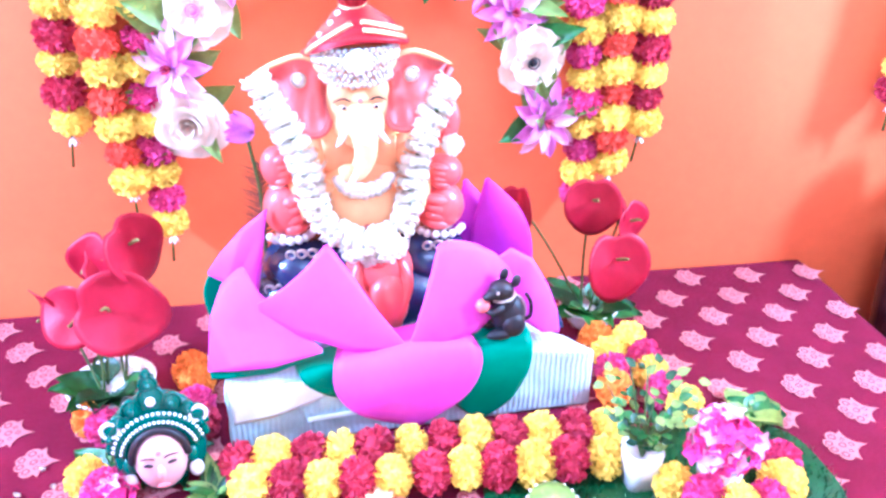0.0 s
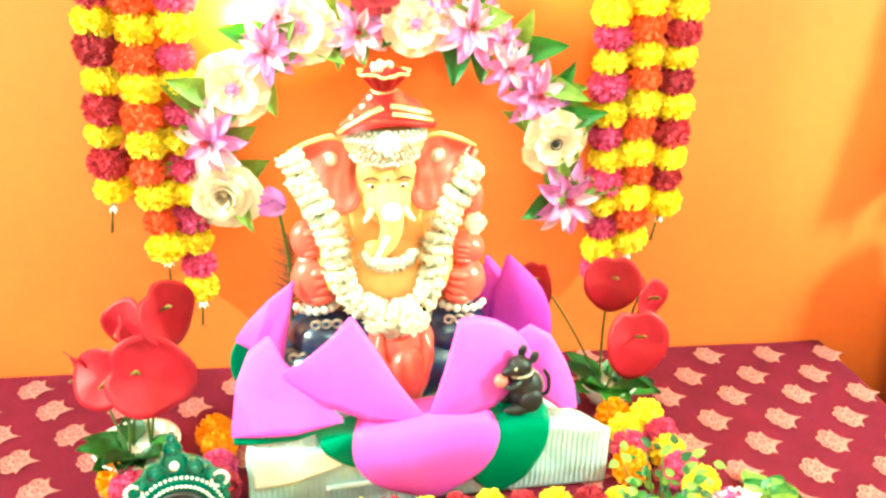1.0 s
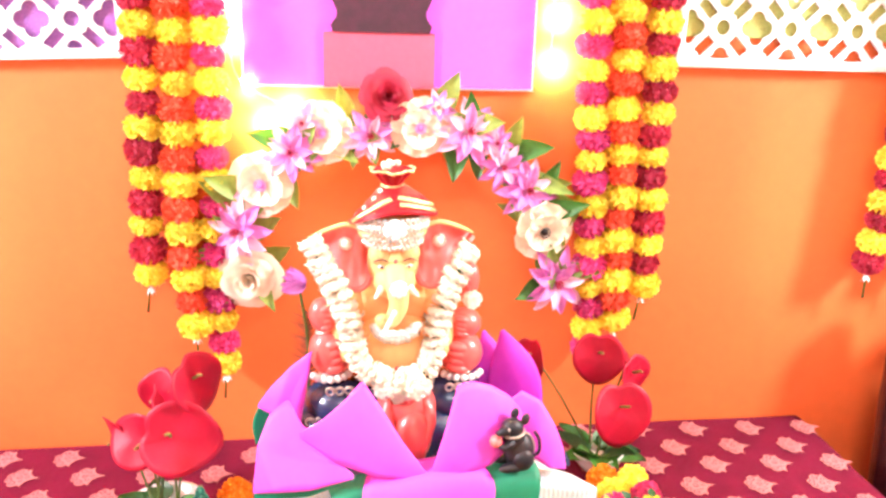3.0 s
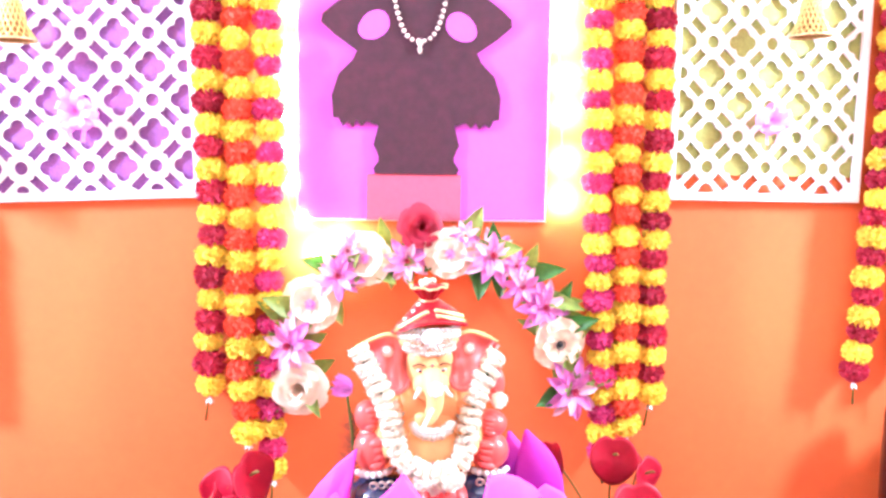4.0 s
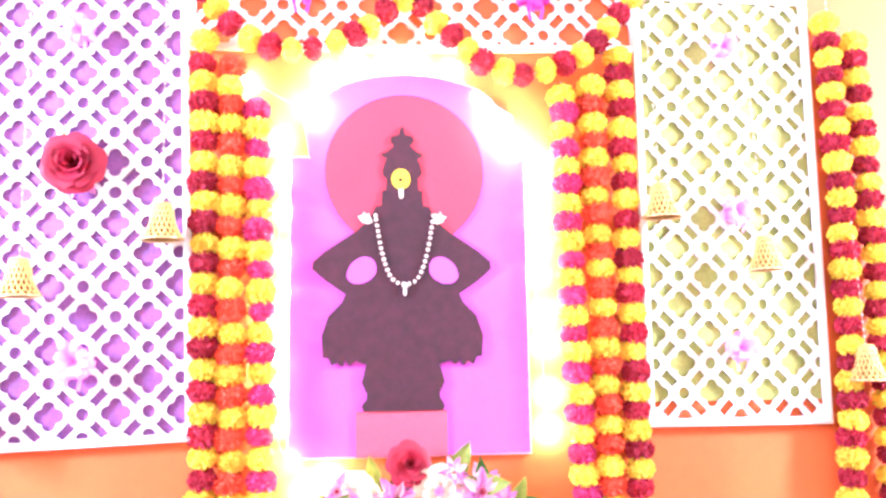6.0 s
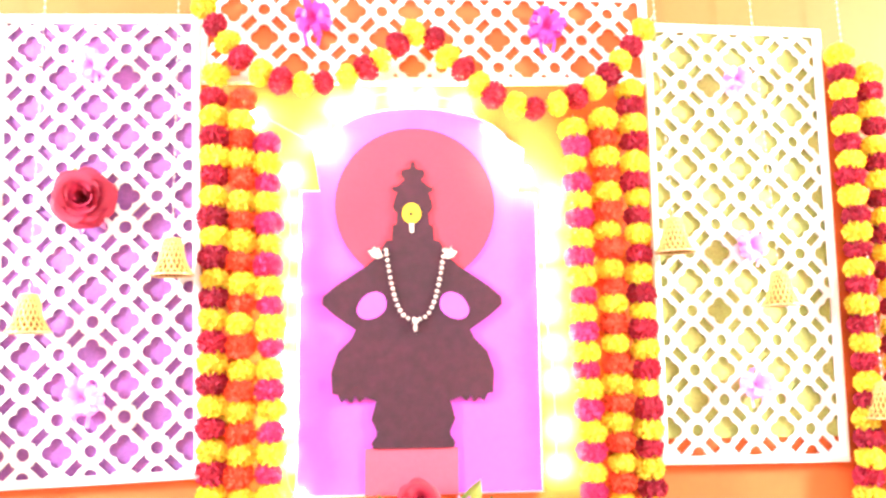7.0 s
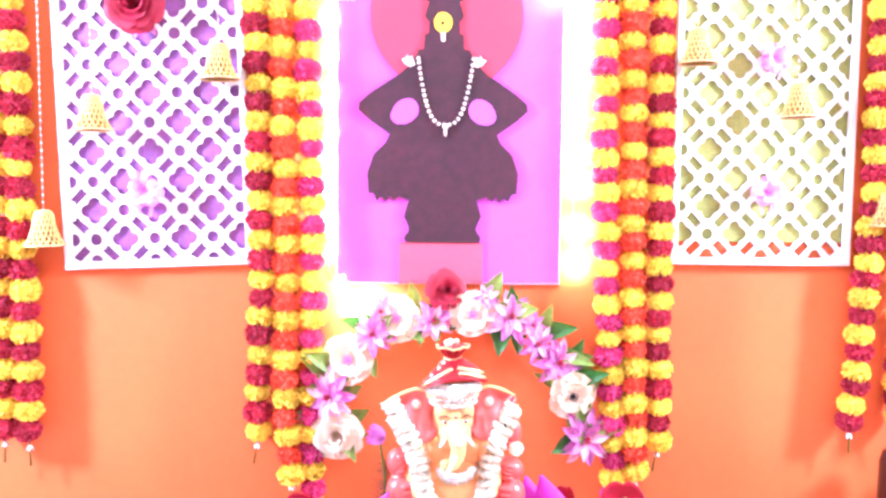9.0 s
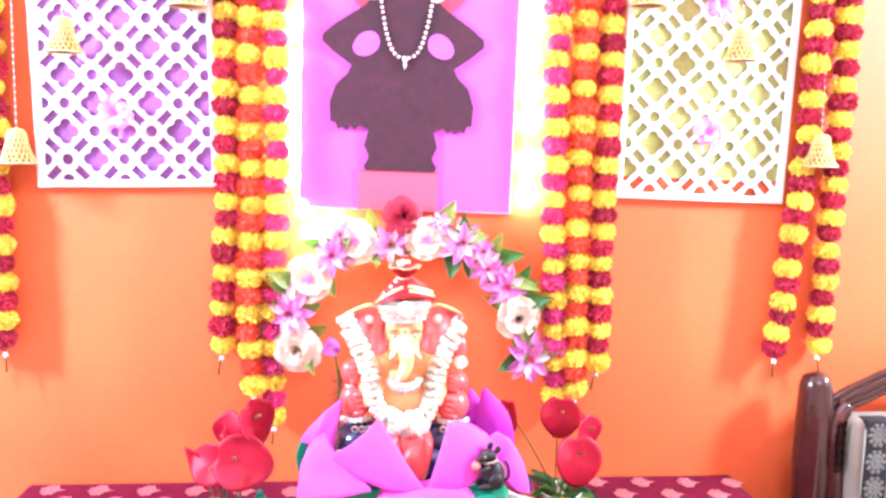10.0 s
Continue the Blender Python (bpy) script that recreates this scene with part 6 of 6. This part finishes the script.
def straw_bell(x, z, top, label):
    """A woven bell on a bead string; z is its rim."""
    ob = thing("woven_bell", (x, -0.066, z), label, "hanging bell", "woven straw bells")
    prof = [(0.006, 0.078), (0.016, 0.076), (0.020, 0.066), (0.022, 0.050), (0.026, 0.032), (0.033, 0.014), (0.041, 0.003)]
    bm = bmesh.new()
    sides = 18

    def at(a, q):
        i = min(int(q * 6), 5)
        t = q * 6 - i
        r, h = prof[i][0] + t * (prof[i + 1][0] - prof[i][0]), prof[i][1] + t * (prof[i + 1][1] - prof[i][1])
        return Vector((r * math.cos(a), r * math.sin(a), h))

    for s in (1, -1):
        for k in range(sides):
            add_tube(bm, [at(2 * math.pi * k / sides + s * 1.5 * j / 14, j / 14) for j in range(15)], 0.0019, 0, 4)
    part("weave", bm, M["straw"], ob)
    # inner shell: the shade behind the weave is put into its darker straw colour
    bm = bmesh.new()
    add_lathe(bm, [(r * 0.9, h) for r, h in prof], (0, 0, 0), 0, 24)
    part("lining", bm, M["straw_shade"], ob)
    bm = bmesh.new()
    add_tube(bm, [(0.042 * math.cos(a), 0.042 * math.sin(a), 0.002) for a in (2 * math.pi * k / 32 for k in range(33))], 0.0024, 0, 6)
    part("rim", bm, M["gold"], ob, "gilt rim")
    bm = bmesh.new()
    add_tube(bm, [(0, 0, 0.076), (0, 0.03, top - z)], 0.0008, 0, 4)
    part("cord", bm, M["string"], ob)
    bm = bmesh.new()
    n = int((top - z - 0.08) / 0.016)
    for k in range(n):
        q = (0.005 + k * 0.016) / (top - z - 0.076)
        add_ball(bm, (0, 0.03 * q, 0.08 + k * 0.016), (0.0024, 0.0024, 0.0034), 0, u=6, v=5)
    part("bead_string", bm, M["pearl"], ob, "tiny pearl beads")


for bx, bz in ((-0.769, 1.534), (-0.494, 1.642), (0.565, 1.671), (0.797, 1.550), (-0.882, 1.285), (1.012, 1.302)):
    straw_bell(bx, bz, 2.287, "golden woven straw bell hanging on a bead string")


def ribbon_bow(x, z, size, label, y=-0.032, mat="ribbon"):
    ob = thing("ribbon_bow", (x, y, z), label, "ribbon bow", "pink ribbon bows")
    for k in range(9):
        a = 2 * math.pi * k / 9 + rng.uniform(-0.3, 0.3)
        d = Vector((math.cos(a), 0, math.sin(a)))
        n = Vector((-math.sin(a), 0, math.cos(a)))
        r = size * rng.uniform(0.75, 1.1)
        bm = bmesh.new()
        loop = []
        for j in range(13):
            t = j / 12
            w = size * 0.18
            c = d * r * math.sin(math.pi * t) + Vector((0, -0.02 * math.sin(2 * math.pi * t) - 0.012 * math.sin(math.pi * t), 0))
            loop.append((bm.verts.new(c - n * w), bm.verts.new(c + n * w)))
        for p, q in zip(loop, loop[1:]):
            bm.faces.new((p[0], p[1], q[1], q[0]))
        part("loop", bm, M[mat], ob)
    for s in (-1, 1):
        bm = bmesh.new()
        tail = curve_points([(0, -0.008, 0), (s * size * 0.35, -0.012, -size * 0.7), (s * size * 0.25, -0.008, -size * 1.4)], 10)
        pairs = [(bm.verts.new(p - Vector((size * 0.09, 0, 0))), bm.verts.new(p + Vector((size * 0.09, 0.002, 0)))) for p in tail]
        for p, q in zip(pairs, pairs[1:]):
            bm.faces.new((p[0], p[1], q[1], q[0]))
        part("tail", bm, M[mat], ob)


for rx, rz, rs in ((-0.672, 1.404, 0.042), (0.737, 1.383, 0.036), (0.753, 1.690, 0.036), (-0.210, 2.205, 0.045), (0.311, 2.193, 0.045), (-0.672, 2.096, 0.036), (0.750, 2.072, 0.034)):
    ribbon_bow(rx, rz, rs, "magenta satin ribbon bow tied on the white lattice" if abs(rx) < 0.4 else "pale pink satin ribbon bow tied on the white lattice", mat="ribbon_deep" if abs(rx) < 0.4 else "ribbon")


def wall_rose():
    ob = thing("silk_rose", (-0.679, -0.022, 1.809), "large crimson silk rose pinned on the white lattice", "artificial rose")
    bloom(rose_mesh(0.072, 300), [M["rose"]], ob, facing((0, -0.012, 0), (0.05, -1, 0.05)), "", "bloom")
    for a in (1.9, 4.6, 5.3):
        bm = bmesh.new()
        add_leaf(bm, (0, -0.004, 0), (0.075 * math.cos(a), -0.008, 0.075 * math.sin(a)), 0.016, (0, -1, 0), 0.2, 0.05, 0, 6, 0.7, 4)
        part("leaf", bm, M["pale_green"] if a < 3 else M["ribbon"], ob)


wall_rose()

# ---- sofa ----


def sofa():
    ob = thing("sofa", (1.008, -0.03, 0), "dark carved wooden sofa with cream upholstery and black patterned band", "sofa")

    def slab(name, lo, hi, mat, bevel=0.006, label="", parent=None):
        return part(name, bevelled_box(lo, hi, bevel, 3), M[mat], parent or ob, label)

    # back post: tall, rounded at the head, thicker towards the seat
    bm = bmesh.new()
    add_tube(bm, [(0.034, -0.055, 0.0), (0.034, -0.055, 0.35), (0.034, -0.055, 0.55), (0.032, -0.055, 0.68), (0.030, -0.055, 0.755), (0.028, -0.055, 0.782), (0.026, -0.055, 0.790)], [0.032, 0.034, 0.040, 0.038, 0.034, 0.026, 0.010], 0, 16, 1.2)
    part("back_post", bm, M["wood"], ob)
    bm = bmesh.new()
    add_tube(bm, curve_points([(0.062, -0.070, 0.30), (0.088, -0.075, 0.42), (0.078, -0.072, 0.56), (0.082, -0.070, 0.665), (0.105, -0.070, 0.715)], 24), [0.020 + 0.012 * math.sin(k / 23 * math.pi) for k in range(24)], 0, 12)
    part("back_scroll", bm, M["wood"], ob, "carved scroll of dark wood")
    for k, (dz, r) in enumerate(((0.0, 0.013), (0.018, 0.010), (-0.018, 0.010), (-0.034, 0.008))):
        bm = bmesh.new()
        add_tube(bm, curve_points([(0.055, -0.055, 0.690 + dz), (0.15, -0.058, 0.745 + dz), (0.30, -0.058, 0.79 + dz), (0.75, -0.058, 0.80 + dz), (1.2, -0.058, 0.79 + dz), (1.4, -0.058, 0.72 + dz)], 40), r, 0, 10)
        part("top_rail", bm, M["wood"], ob)
    for k in range(5):
        bm = bmesh.new()
        add_leaf(bm, (0.066, -0.102, 0.55 + 0.026 * k), (0.082, -0.112, 0.582 + 0.026 * k), 0.012, (0, -1, 0), 0.5, 0, 0, 5, 0.7, 4)
        bmesh.ops.solidify(bm, geom=bm.faces[:], thickness=0.004)
        part("carved_leaf", bm, M["wood"], ob)
    back = slab("back_cushion", (0.095, -0.135, 0.34), (1.40, -0.045, 0.690), "upholstery", 0.022)
    slab("black_band", (0.118, -0.139, 0.345), (0.182, -0.10, 0.6935), "band", 0.004, "black woven band", back)
    for k in range(5):
        bm = bmesh.new()
        cz = 0.655 - 0.068 * k
        for ring in (0.026, 0.015):
            for q in range(10):
                a = 2 * math.pi * q / 10
                add_ball(bm, (0.150 + ring * 0.85 * math.cos(a), -0.1395, cz + ring * math.sin(a)), (0.006, 0.0016, 0.006), 0, u=8, v=6)
        add_ball(bm, (0.150, -0.1395, cz), (0.009, 0.0016, 0.012), 0, u=10, v=6)
        part("woven_rosette", bm, M["band_motif"], back, "grey woven rosette")
    for x in (0.116, 0.184):
        bm = bmesh.new()
        add_tube(bm, [(x, -0.1385, 0.36), (x, -0.1385, 0.67)], 0.003, 0, 8)
        part("piping", bm, M["upholstery"], back, "cream piping")
    slab("seat_cushion", (0.09, -0.62, 0.30), (1.40, -0.14, 0.43), "upholstery", 0.03)
    slab("seat_frame", (0.02, -0.62, 0.20), (1.46, -0.03, 0.298), "wood", 0.008)
    slab("arm_rest", (0.02, -0.62, 0.40), (0.085, -0.10, 0.445), "wood", 0.014)
    for x in (0.05, 1.43):
        for y in (-0.58, -0.06):
            slab("leg", (x - 0.028, y - 0.028, 0), (x + 0.028, y + 0.028, 0.20), "wood", 0.006)
    slab("arm_post", (0.03, -0.60, 0.298), (0.08, -0.55, 0.40), "wood", 0.008)


sofa()
